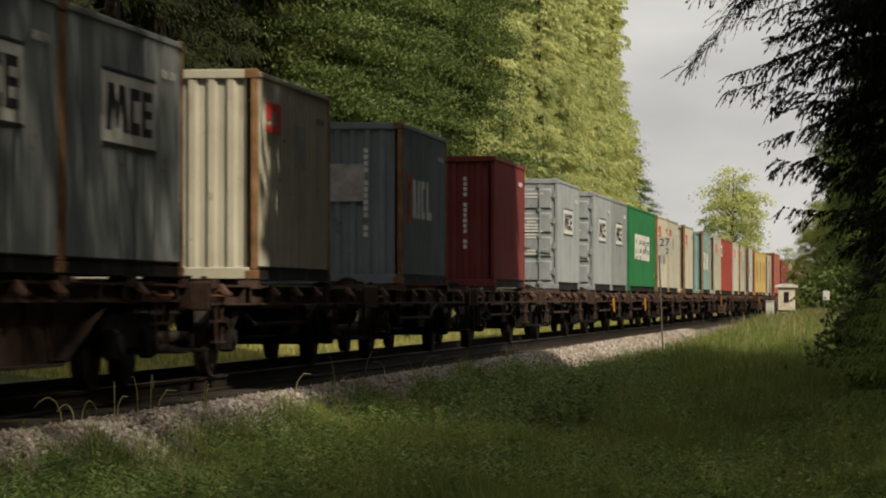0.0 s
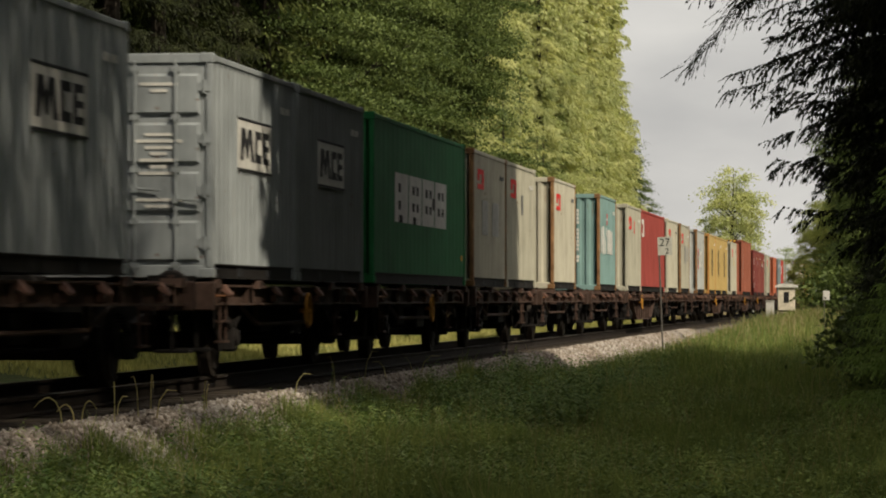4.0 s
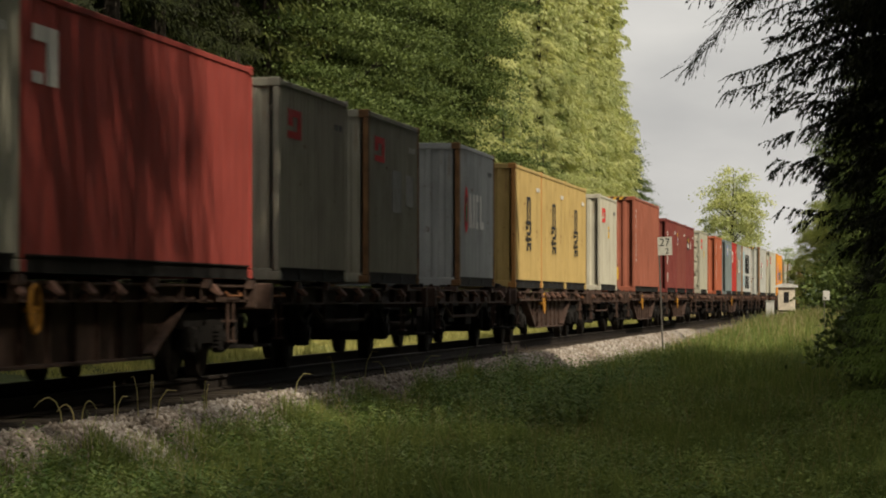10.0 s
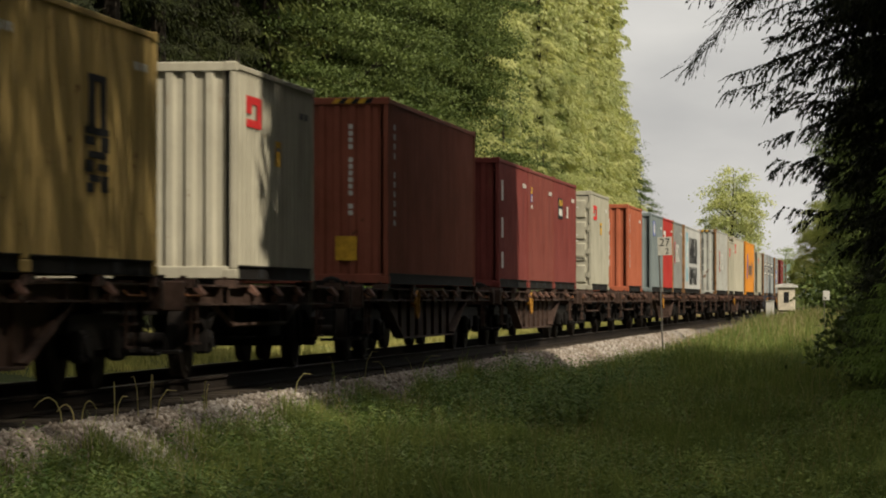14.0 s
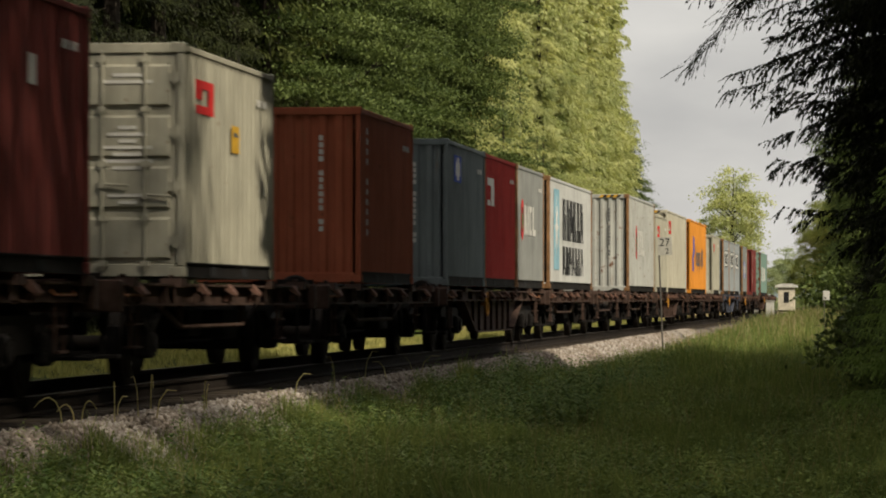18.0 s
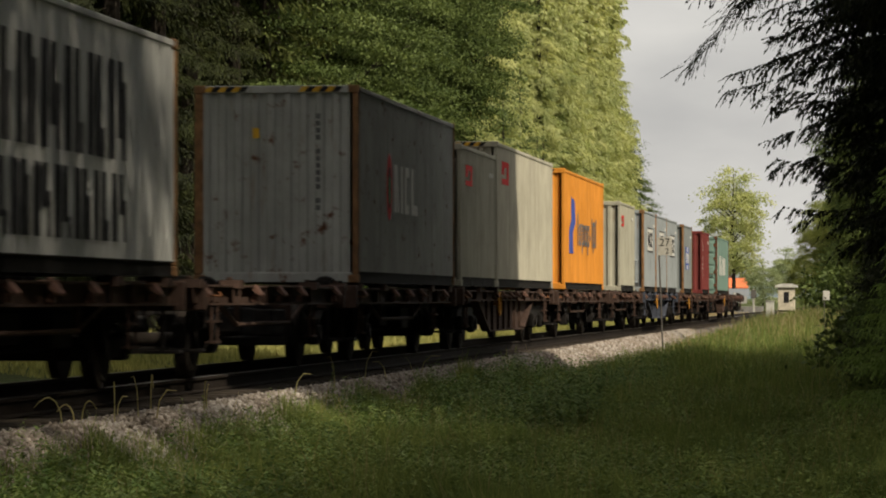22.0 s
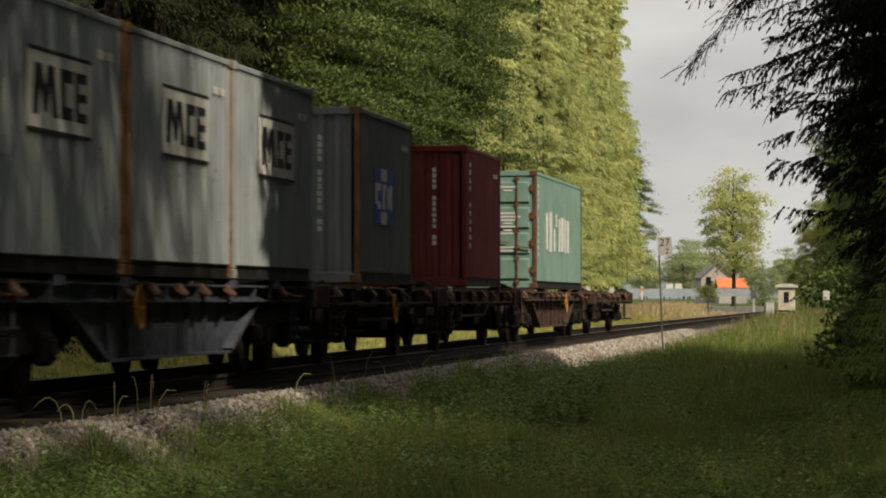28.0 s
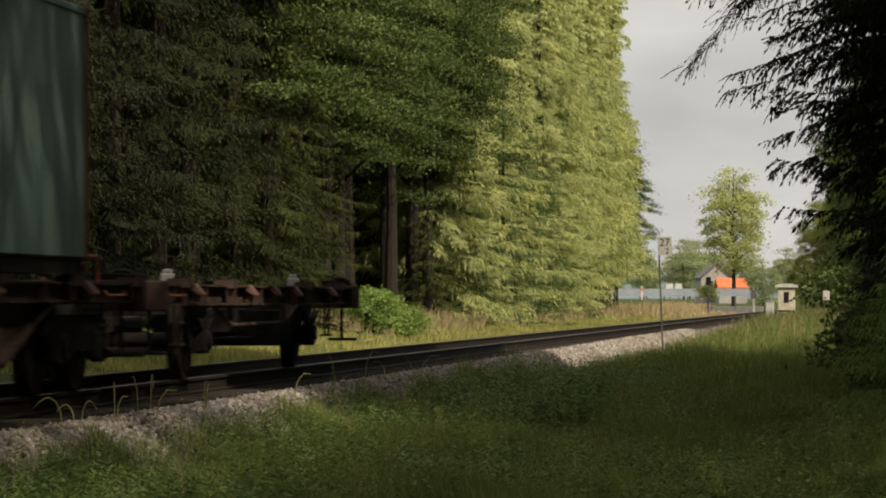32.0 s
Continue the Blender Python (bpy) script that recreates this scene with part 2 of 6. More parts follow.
def part(name, geo, material, parent=None, label="", at=None):
    """Links a Geo or a mesh as one mesh object under a thing; the material sits on the object, so that meshes can be shared."""
    me = geo.mesh(name) if isinstance(geo, Geo) else geo
    if not me.materials:
        me.materials.append(None)
    ob = new(name, me)
    ob.material_slots[0].link = "OBJECT"
    ob.material_slots[0].material = material
    if parent is not None:
        ob.parent = parent
    if at is not None:
        ob.matrix_basis = at
    if label:
        ob["label"] = label
    return ob


def thing(name, m, label, category, group="", kind=""):
    e = new(name)
    e.empty_display_size = 0.3
    e.matrix_basis = m
    return tagged(e, label, category, group, kind)


def sstep(a, b, x):
    t = np.clip((x - a) / (b - a), 0, 1)
    return t * t * (3 - 2 * t)


# ---------------------------------------------------------------- ground
def ground_z(x, y):
    """Height of the ground; works on arrays."""
    x, y = np.asarray(x, float), np.asarray(y, float)
    z = np.where(x > 0, -0.21 - 0.50 * sstep(1.72, 2.75, x), -0.21 - 0.30 * sstep(1.72, 2.6, -x))
    z = z + 0.75 * sstep(38, 115, y) * sstep(2.9, 5.6, x) * sstep(330, 200, y)
    z = z + 0.55 * sstep(3.5, 9.0, -x) + 0.9 * sstep(9, 30, -x)
    z = z + sstep(2.5, 3.5, np.abs(x)) * (0.07 * np.sin(x * 0.9 + 0.31 * y) + 0.05 * np.sin(0.17 * y - 1.3 * x + 1) + 0.03 * np.sin(1.9 * x + 0.8 * y))
    return z


def build_ground():
    xs = np.concatenate([[-2500, -900, -300, -120, -60], np.arange(-35, -4, 1.5), np.arange(-4, 4.01, 0.22), np.arange(4.4, 12, 0.4), np.arange(12.5, 35, 1.5), [60, 120, 300, 900, 2500]])
    ys = np.concatenate([[-600, -200, -60, 0], np.arange(10, 120, 0.8), np.arange(120, 340, 2.5), [360, 420, 520, 700, 1000, 1600, 2600]])
    gx, gy = np.meshgrid(xs, ys)
    gz = ground_z(np.clip(gx, -60, 60), np.clip(gy, -60, 400))
    co = np.stack([gx, gy, gz], -1).reshape(-1, 3)
    nx = len(xs)
    i, j = np.meshgrid(np.arange(nx - 1), np.arange(len(ys) - 1))
    a = (j * nx + i).ravel()
    me = mesh_np("ground", co, np.stack([a, a + 1, a + nx + 1, a + nx], -1))
    me.polygons.foreach_set("use_smooth", [True] * len(me.polygons))
    tagged(part("ground", me, ground_mat()), "mossy soil and gravel ground along a railway line", "ground", kind="structure")


build_ground()


# ---------------------------------------------------------------- track
def build_track():
    tr = thing("railway_track", pose(0, 0, 0), "single railway track on dark sleepers in grey ballast", "track", kind="structure")
    prof = [(-0.075, -0.172), (0.075, -0.172), (0.075, -0.160), (0.012, -0.145), (0.012, -0.045), (0.036, -0.03), (0.036, -0.004), (0.030, 0.0),
            (-0.030, 0.0), (-0.036, -0.004), (-0.036, -0.03), (-0.012, -0.045), (-0.012, -0.145), (-0.075, -0.160)]
    head = [(-0.030, 0.001), (0.030, 0.001), (0.033, 0.004), (-0.033, 0.004)]
    for x in (0.754, -0.754):
        r = part("rail", Geo().prism([(x + p, q) for p, q in prof], "y", -120, 520), RAILSIDE, tr, "rust-brown steel rail")
        part("rail_head", Geo().prism([(x + p, q) for p, q in head], "y", -120, 520), TREAD, r, "polished running surface")
    sl = Geo().box(-1.3, 1.3, -0.13, 0.13, -0.36, -0.178, 0.02).mesh("sleeper")
    for i in range(300):
        part("sleeper", sl, SLEEPER, tr, at=pose(random.uniform(-0.02, 0.02), 24 + i * 0.6, random.uniform(-0.008, 0.004), 0, 0, random.uniform(-0.4, 0.4)))
    far = Geo()
    for i in range(560):
        far.box(-1.3, 1.3, 204 + i * 0.6 - 0.13, 204 + i * 0.6 + 0.13, -0.3, -0.18)
    tagged(part("sleepers", far, SLEEPER, tr), kind="stuff")


build_track()


# ---------------------------------------------------------------- containers
SHEETS = {}


def sheet(key, make):
    if key not in SHEETS:
        SHEETS[key] = make().mesh(str(key[0]))
    return SHEETS[key]


def bars(n, w, h, gap, seed, upright=True):
    """Unreadable writing as a column (or row) of small bars; local y across, z up."""
    g, rnd = Geo(), random.Random(seed)
    for i in range(n):
        if i in (4, 11):
            continue
        o = i * (h + gap) if upright else i * (w + gap)
        if upright:
            k = rnd.uniform(0.8, 1.0)
            g.box(0, 0.004, -w / 2 * k, w / 2 * k, -o - h, -o)
        else:
            g.box(0, 0.004, o, o + w, -h * rnd.uniform(0.85, 1.0), 0)
    return g


def container(c0, length, height, colour, label, rust=0.3, posts=None, doors=False, marks=(), smooth_side=False, endmarks=(), unit=False):
    """One freight container, its front (towards -y) at train place c0. marks: shapes on the camera's side."""
    body = paint(*colour, rust)
    post_m = body if posts is None else posts
    H, L, W = height, length, 1.219
    e = thing("shipping_container", pose(0, c0 + L / 2, 1.172), label, "container", "containers on the train")
    h = L / 2
    depth = 0.007 if smooth_side else 0.03
    for sx, yaw in ((1, 0), (-1, 180)):
        part("side_panel", sheet(("side_panel", L, H, depth), lambda: Geo().wave("y", -h + 0.14, h - 0.14, 0.155, H - 0.085, W - 0.018, 0.30 if not smooth_side else 0.55, depth)), body, e, at=pose(0, 0, 0, 0, 0, yaw))
        part("top_rail", sheet(("top_rail", L, H), lambda: Geo().box(W - 0.07, W - 0.006, -h + 0.15, h - 0.15, H - 0.09, H - 0.02, 0.008)), body, e, at=pose(0, 0, 0, 0, 0, yaw))

        def rail():
            return Geo().prism([(W - 0.06, 0.0), (W - 0.012, 0.0), (W - 0.012, 0.02), (W - 0.035, 0.02), (W - 0.035, 0.15), (W - 0.012, 0.15), (W - 0.012, 0.168), (W - 0.06, 0.168)], "y", -h + 0.15, h - 0.15)
        # near-black colour stands in for the shade on this rail
        part("bottom_rail", sheet(("bottom_rail", L), rail), GRIME_SHADE, e, "recessed bottom rail with its shade painted dark", at=pose(0, 0, 0, 0, 0, yaw))
        if L < 7:
            for y in (-1.05, 1.05):
                part("fork_pocket", sheet(("fork_pocket",), lambda: Geo().box(W - 0.04, W - 0.028, -0.18, 0.18, 0.02, 0.14, 0.004)), INK, e, at=pose(0, y * sx, 0, 0, 0, yaw))
    roof = sheet(("roof", L), lambda: Geo().box(-W + 0.03, W - 0.03, -h + 0.1, h - 0.1, -0.045, -0.015))
    part("roof", roof, body, e, at=pose(0, 0, H))
    part("floor", sheet(("floor", L), lambda: Geo().box(-W + 0.08, W - 0.08, -h + 0.1, h - 0.1, 0.03, 0.15)), GRIME_SHADE, e)
    for sy, yaw in ((-1, 0), (1, 180)):
        at = pose(0, 0, 0, 0, 0, yaw)
        hdr = sheet(("header", L), lambda: Geo().box(-W + 0.1, W - 0.1, -h + 0.005, -h + 0.08, -0.12, -0.006, 0.01))
        part("header", hdr, body, e, at=pose(0, 0, H, 0, 0, yaw))
        part("sill", sheet(("sill", L), lambda: Geo().box(-W + 0.1, W - 0.1, -h + 0.005, -h + 0.09, 0.004, 0.15, 0.01)), body, e, at=at)
        if doors and sy < 0:
            continue

        def end():
            g = Geo()
            g.wave("x", -W + 0.13, W - 0.13, 0.14, H - 0.10, 0.0, 0.25, 0.045, 0.32)
            g.v = [(x, -h + 0.02 + y, z) for x, y, z in g.v]
            return g
        part("end_panel", sheet(("end_panel", L, H), end), body, e, at=at)
    for sx in (-1, 1):
        for sy in (-1, 1):
            pm = sheet(("corner_post", H), lambda: Geo().box(-0.085, 0.0, 0.0, 0.13, 0.118, H - 0.118, 0.014))
            yaw = {(1, -1): 0, (1, 1): 90, (-1, 1): 180, (-1, -1): 270}[(sx, sy)]
            part("corner_post", pm, post_m, e, at=pose(sx * (W - 0.004), sy * (h - 0.004), 0, 0, 0, yaw))
            for z in (0.0, H - 0.118):
                part("corner_casting", sheet(("corner_casting",), casting), post_m, e, at=pose(sx * W, sy * h, z, 0, 0, yaw))
    if doors:
        for sx in (-1, 1):
            d = part("door", sheet(("door", H), lambda: door_leaf(H)), body, e, at=pose(sx * 0.565, -h + 0.03, 0.15))
            st = (H - 0.34) / 4
            for i in range(4):
                for x0, w in ((-0.50, 1.0),):
                    part("door_panel", sheet(("door_panel", H, w), lambda: door_field(w, st - 0.09)), body, d, at=pose(x0, 0, 0.04 + i * st))
            for k, dx in enumerate((-0.26, 0.22)):
                part("lock_rod", sheet(("lock_rod", H), lambda: rod(H)), post_m, d, "upright locking bar", at=pose(dx * sx, -0.045, 0))
                part("handle", sheet(("handle",), lambda: Geo().tube((0, 0, 0), (0.30, -0.015, -0.02), 0.014, None, 6).box(-0.03, 0.03, -0.02, 0.02, -0.05, 0.05)), post_m, d, at=pose(dx * sx, -0.075, 0.88 - 0.12 * k))
            for q in range(4):
                part("hinge", sheet(("hinge",), lambda: Geo().tube((0, 0, -0.08), (0, 0, 0.08), 0.022, None, 8).box(-0.07, 0.07, -0.01, 0.015, -0.05, 0.05)), post_m, d, at=pose(sx * 0.55, -0.03, 0.25 + q * 0.6))
            for q, (rows, z) in enumerate(((2, 2.08), (3, 1.5), (4, 1.28), (2, 0.75))):
                for j in range(rows):
                    ln = 0.10 + 0.06 * ((q * 3 + j * 2 + int(c0)) % 4)
                    part("marking", sheet(("doormark", ln), lambda: Geo().box(-ln, ln, -0.004, 0, -0.018, 0.018)), WHITE, d, at=pose(0.02 * sx, -0.047, z - j * 0.075))
    # column of unreadable numbers on the front and on the side
    inkm = FADEDINK if sum(colour) > 1.0 else WHITE
    if not doors and inkm is FADEDINK and L < 7:
        tagged(part("number_marking", sheet(("number_row", 2), lambda: bars(9, 0.045, 0.10, 0.10, 7, False)), FAINTINK, e, "row of small painted characters", at=pose(-1.08, -h + 0.012, H - 0.5, 0, 0, -90)), kind="stuff")
    elif not doors:
        tagged(part("number_column", sheet(("number_column", 0), lambda: bars(14, 0.075, 0.075, 0.028, 3)), inkm, e, "column of small painted characters", at=pose(0.62, -h + 0.012, H - 0.42, 0, 0, -90)), kind="stuff")
    for mk in list(marks):
        shape_on_side(e, *mk, L, H)
    for mk in endmarks:
        m, x0, x1, z0, z1, nm, lb = mk
        part(nm, Geo().box(x0, x1, -h + 0.006, -h + 0.0115, z0, z1), m, e, lb)
    if unit:
        u = part("cooling_unit", Geo().box(-1.06, 1.06, -h + 0.004, -h + 0.0115, 0.16, 1.0), FADEDINK, e, "dark recessed cooling unit with bars")
        for z, r in ((0.98, 0.03), (0.9, 0.02), (0.56, 0.022), (0.30, 0.035)):
            part("bar", Geo().tube((-1.03, -h - 0.002, z), (1.03, -h - 0.002, z), r, None, 8), body, u, "grey cross bar")
        for x in (-0.95, -0.1, 0.72, 0.98):
            part("bracket", Geo().box(x - 0.05, x + 0.05, -h - 0.01, -h + 0.004, 0.3, 0.96, 0.006), body, u)
    if H > 2.7 and length > 7:
        for k in range(6):
            part("hazard_mark", sheet(("hazard", L), lambda: Geo().prism([(-0.08, -0.1), (0.02, -0.1), (0.09, -0.02), (-0.01, -0.02)], "y", -h - 0.001, -h + 0.004)), YELLOW if k % 2 == 0 else INK, e, at=pose(0.4 + k * 0.1, 0, H))
            part("hazard_mark", sheet(("hazard", L), None), YELLOW if k % 2 == 0 else INK, e, at=pose(-1.0 + k * 0.1, 0, H))
    if L < 7:
        tagged(part("number_marking", sheet(("number_row", 1), lambda: bars(9, 0.05, 0.09, 0.03, 5, False)), inkm, e, at=pose(W - 0.014, h - 1.2, H - 0.38)), kind="stuff")
    return e


def casting():
    g = Geo().box(-0.162, 0.0, 0.0, 0.178, 0.0, 0.118, 0.012)
    g.v = [(x + 0.003, y - 0.003, z) for x, y, z in g.v]
    return g


def door_leaf(H):
    """One door leaf, a flat sheet."""
    g = Geo().box(-0.555, 0.555, 0.0, 0.04, 0.0, H - 0.28, 0.006)
    return g


def door_field(w, h):
    """One raised pressed field of a door."""
    g = Geo()
    g.v += [(0, 0, 0), (w, 0, 0), (w, 0, h), (0, 0, h), (0.03, -0.04, 0.03), (w - 0.03, -0.04, 0.03), (w - 0.03, -0.04, h - 0.03), (0.03, -0.04, h - 0.03)]
    g.f += [(4, 5, 6, 7), (0, 1, 5, 4), (1, 2, 6, 5), (2, 3, 7, 6), (3, 0, 4, 7)]
    return g


def rod(H):
    g = Geo().tube((0, -0.015, -0.08), (0, -0.015, H - 0.24), 0.018, None, 8)
    for z in (0.0, 0.5, 1.1, 1.7, H - 0.34):
        g.box(-0.05, 0.05, -0.03, 0.02, z - 0.03, z + 0.03)
    return g


X_SIDE = 1.219 - 0.016


def patch(e, name, m, y0, y1, z0, z1, lift=0.0, label=""):
    """A painted field on the camera's side of a container, just proud of the sheet."""
    return part(name, Geo().box(X_SIDE + lift, X_SIDE + 0.004 + lift, y0, y1, z0, z1), m, e, label)


def poly(e, name, m, pts, lift=0.0, label=""):
    return part(name, Geo().prism(pts, "x", X_SIDE + lift, X_SIDE + 0.004 + lift), m, e, label)


def shape_on_side(e, kind, y, z, hw, hh, L, H):
    """Emblems as plain shapes in their colours. y, z: the middle, from the container's middle and floor; hw, hh: half width and half height."""
    def box(m, a, b, c, d, lift=0.0, name="emblem_shape", label=""):
        return patch(e, name, m, y + a * hw, y + b * hw, z + c * hh, z + d * hh, lift, label)

    def pol(m, pts, lift=0.0, name="emblem_shape", label=""):
        return poly(e, name, m, [(y + p * hw, z + q * hh) for p, q in pts], lift, label)

    if kind == "frame":          # white plate with dark figures
        box(WHITE, -1, 1, -1, 1, 0, "emblem_plate", "white plate with dark block shapes")
        pol(INK, [(-0.86, -0.6), (-0.7, -0.6), (-0.62, 0.1), (-0.5, -0.5), (-0.42, -0.5), (-0.3, 0.2), (-0.24, -0.6), (-0.06, -0.6), (-0.2, 0.62), (-0.4, 0.62), (-0.48, 0.1), (-0.58, 0.62), (-0.8, 0.62)], 0.004, label="dark angular shape")
        box(INK, 0.0, 0.38, -0.6, 0.62, 0.004)
        box(WHITE, 0.14, 0.38, -0.28, 0.3, 0.008, "emblem_gap")
        box(INK, 0.46, 0.84, -0.6, 0.62, 0.004)
        box(WHITE, 0.6, 0.84, 0.12, 0.36, 0.008, "emblem_gap")
        box(WHITE, 0.6, 0.84, -0.36, -0.1, 0.008, "emblem_gap")
        box(INK, -1, 1, 0.9, 1.0, 0.004, "emblem_edge")
        box(INK, -1, 1, -1.0, -0.9, 0.004, "emblem_edge")
    elif kind == "redc":         # red angular hook
        box(RED, -1, 1, 0.5, 1, label="red square hook emblem")
        box(RED, 0.4, 1, -1, 0.5)
        box(RED, -1, 0.4, -1, -0.5)
        box(RED, -1, -0.3, -0.15, 0.5)
    elif kind == "whitec":
        box(WHITE, 0.1, 1, -1, 1, label="white square hook emblem")
        box(WHITE, -1, 0.1, 0.45, 1)
        box(WHITE, -1, -0.2, -1, -0.6)
    elif kind == "blocks":       # four big pale letters with square holes
        hole = e.children[0].material_slots[0].material
        for k in range(4):
            a = -1 + k * 0.5
            pol(WHITE, [(a, -1), (a + 0.46, -1), (a + 0.48, 1), (a + 0.02, 1)], label="large pale block shape")
            for q in (-0.3, 0.4):
                box(hole, a + 0.13, a + 0.21, q - 0.18, q + 0.18, 0.004, "emblem_gap")
                if k:
                    box(hole, a + 0.29, a + 0.36, q - 0.18, q + 0.18, 0.004, "emblem_gap")
            if k < 2:
                box(hole, a + 0.15, a + 0.27, -1, -0.7, 0.004, "emblem_gap")
            if k == 2:
                box(hole, a + 0.4, a + 0.5, -0.25, 0.25, 0.005, "emblem_gap")
    elif kind == "word":         # white slanted strokes with a small red mark
        ring = [(-0.84 + 0.17 * math.cos(q * math.pi / 8), 1.05 * math.sin(q * math.pi / 8)) for q in range(16)]
        hole = [(-0.84 + 0.09 * math.cos(q * math.pi / 8), 0.66 * math.sin(q * math.pi / 8)) for q in range(16)]
        pol(RED, ring, 0, "emblem_mark", "red ring emblem")
        pol(e.children[0].material_slots[0].material, hole, 0.004, "emblem_gap")
        box(LEAFGREEN, -0.9, -0.82, -0.5, 0.3, 0.008, "emblem_mark", "small green mark")
        for a, w, lean in ((-0.55, 0.13, 0.0), (-0.36, 0.09, 0.1), (-0.17, 0.13, 0.0), (0.08, 0.12, 0.0), (0.5, 0.14, 0.0)):
            pol(WHITE, [(a, -0.75), (a + w, -0.75), (a + w - lean, 0.75), (a - lean, 0.75)], label="white upright stroke")
        for a, b, lo, hi in ((0.2, 0.36, 0.45, 0.75), (0.2, 0.36, -0.75, -0.45), (0.64, 0.9, -0.75, -0.42)):
            box(WHITE, a, b, lo, hi)
    elif kind == "paleword":
        for k, (a, b, lo, hi) in enumerate(((-1.0, -0.84, -0.9, 0.9), (-0.74, -0.5, -1.0, 1.0), (-0.36, -0.22, -0.95, 0.2), (-0.2, -0.08, 0.3, 0.95), (0.06, 0.2, -0.95, 0.75), (0.26, 0.5, -0.9, 0.85), (0.56, 0.72, -0.95, 0.8), (0.8, 1.0, -0.95, 0.75))):
            box(WHITE, a, b, lo, hi, label="pale upright block shape")
    elif kind == "redtick":
        box(RED, -1, 1, 0.2, 1, 0, "emblem_mark", "small red stripe")
        box(WHITE, -1, 1, -0.2, 0.2, 0, "emblem_mark")
        box(RED, -1, 1, -1, -0.2, 0, "emblem_mark")
    elif kind == "column":       # black figures one above the other
        for (a, b, c, d) in ((-0.75, 0.7, 0.88, 1.0), (-0.7, -0.2, 0.1, 0.88), (0.25, 0.7, 0.1, 0.88), (-0.95, 0.95, -0.02, 0.1), (-0.95, -0.2, -0.2, -0.06), (0.3, 0.95, -0.3, -0.04), (-0.7, 0.7, -0.42, -0.3),
                             (-0.95, -0.3, -0.66, -0.46), (0.0, 0.9, -0.62, -0.5), (-0.7, 0.2, -0.82, -0.7), (0.3, 0.9, -0.98, -0.7), (-0.85, -0.3, -1.0, -0.84)):
            box(INK, a, b, c, d, label="black block lettering shape")
    elif kind == "twolines":     # two lines of heavy black shapes beside pale blue squares
        box(CYAN, -1, -0.67, -1.0, 0.98, 0, "emblem_plate", "tall light blue plate emblem")
        pol(WHITE, [(-0.835 + (0.11 if q % 2 == 0 else 0.045) * math.cos(q * math.pi / 8), 0.05 + (0.75 if q % 2 == 0 else 0.3) * math.sin(q * math.pi / 8)) for q in range(16)], 0.004, "emblem_star", "pale star shape")
        rnd = random.Random(4)
        for n, c, t in ((6, -0.25, 1.05), (7, -1.12, 0.72)):
            st = 1.4 / n
            for k in range(n):
                a = -0.43 + k * st
                box(INK, a, a + st * 0.26, c, c + t, label="heavy black block shape")
                cut = rnd.choice((0.0, 0.22, 0.4))
                box(INK, a + st * 0.4, a + st * 0.62, c + cut * t, c + t)
                box(INK, a + st * 0.66, a + st * 0.8, c, c + rnd.choice((0.3, 0.62, 0.8)) * t)
    elif kind == "bluesign":
        pol(BLUE, [(-1, -1), (0.3, -1), (0.1, -0.25), (1, 0.1), (0.75, 0.9), (-0.4, 1), (-0.3, 0.2), (-1, -0.2)], 0, "emblem_sign", "blue upright emblem")
    elif kind == "darkword":
        x = -1.0
        for k, (w, lo, hi) in enumerate(((0.07, -0.7, 1.2), (0.2, -0.7, 0.6), (0.2, -1.2, 0.6), (0.2, -0.7, 0.6), (0.2, -1.2, 0.6), (0.1, -0.25, 0.0), (0.06, -0.7, 1.1), (0.2, -1.0, 0.9), (0.06, -0.7, 1.1))):
            t = 0.06
            box(FADEDINK, x, x + t, lo, hi, label="dark letter shape")
            if w > 0.15:
                box(FADEDINK, x + t, x + w, hi - 0.28, hi)
                box(FADEDINK, x + w - t, x + w, -0.7, hi - 0.28)
                box(FADEDINK, x + t, x + w - t, -0.7, -0.42)
            x += w + 0.075
    elif kind == "blueplate":    # blue plate with white figures
        box(BLUE, -1, 1, -1, 1, 0, "emblem_plate", "blue plate with white shapes")
        box(WHITE, -0.3, 0.3, 0.55, 0.98, 0.004)
        box(WHITE, -0.3, 0.3, -0.98, -0.55, 0.004)
        for a, b, c, d in ((-0.9, -0.65, -0.3, 0.45), (-0.65, -0.3, 0.2, 0.45), (-0.65, -0.3, -0.45, -0.2), (-0.12, 0.12, -0.45, 0.45), (0.12, 0.3, 0.25, 0.45), (0.35, 0.55, -0.4, 0.35), (0.65, 0.85, -0.45, 0.45)):
            box(WHITE, a, b, c, d, 0.004)
    elif kind == "bluesquare":
        box(BLUE, -1, 1, -1, 1, 0, "emblem_plate", "blue square emblem")
        box(WHITE, -0.55, 0.55, -0.5, 0.5, 0.004)
        box(WHITE, -0.25, 0.25, -0.85, 0.85, 0.006)
    elif kind == "yellow":
        box(YELLOW, -1, 1, -1, 1, 0, "warning_label", "yellow label")
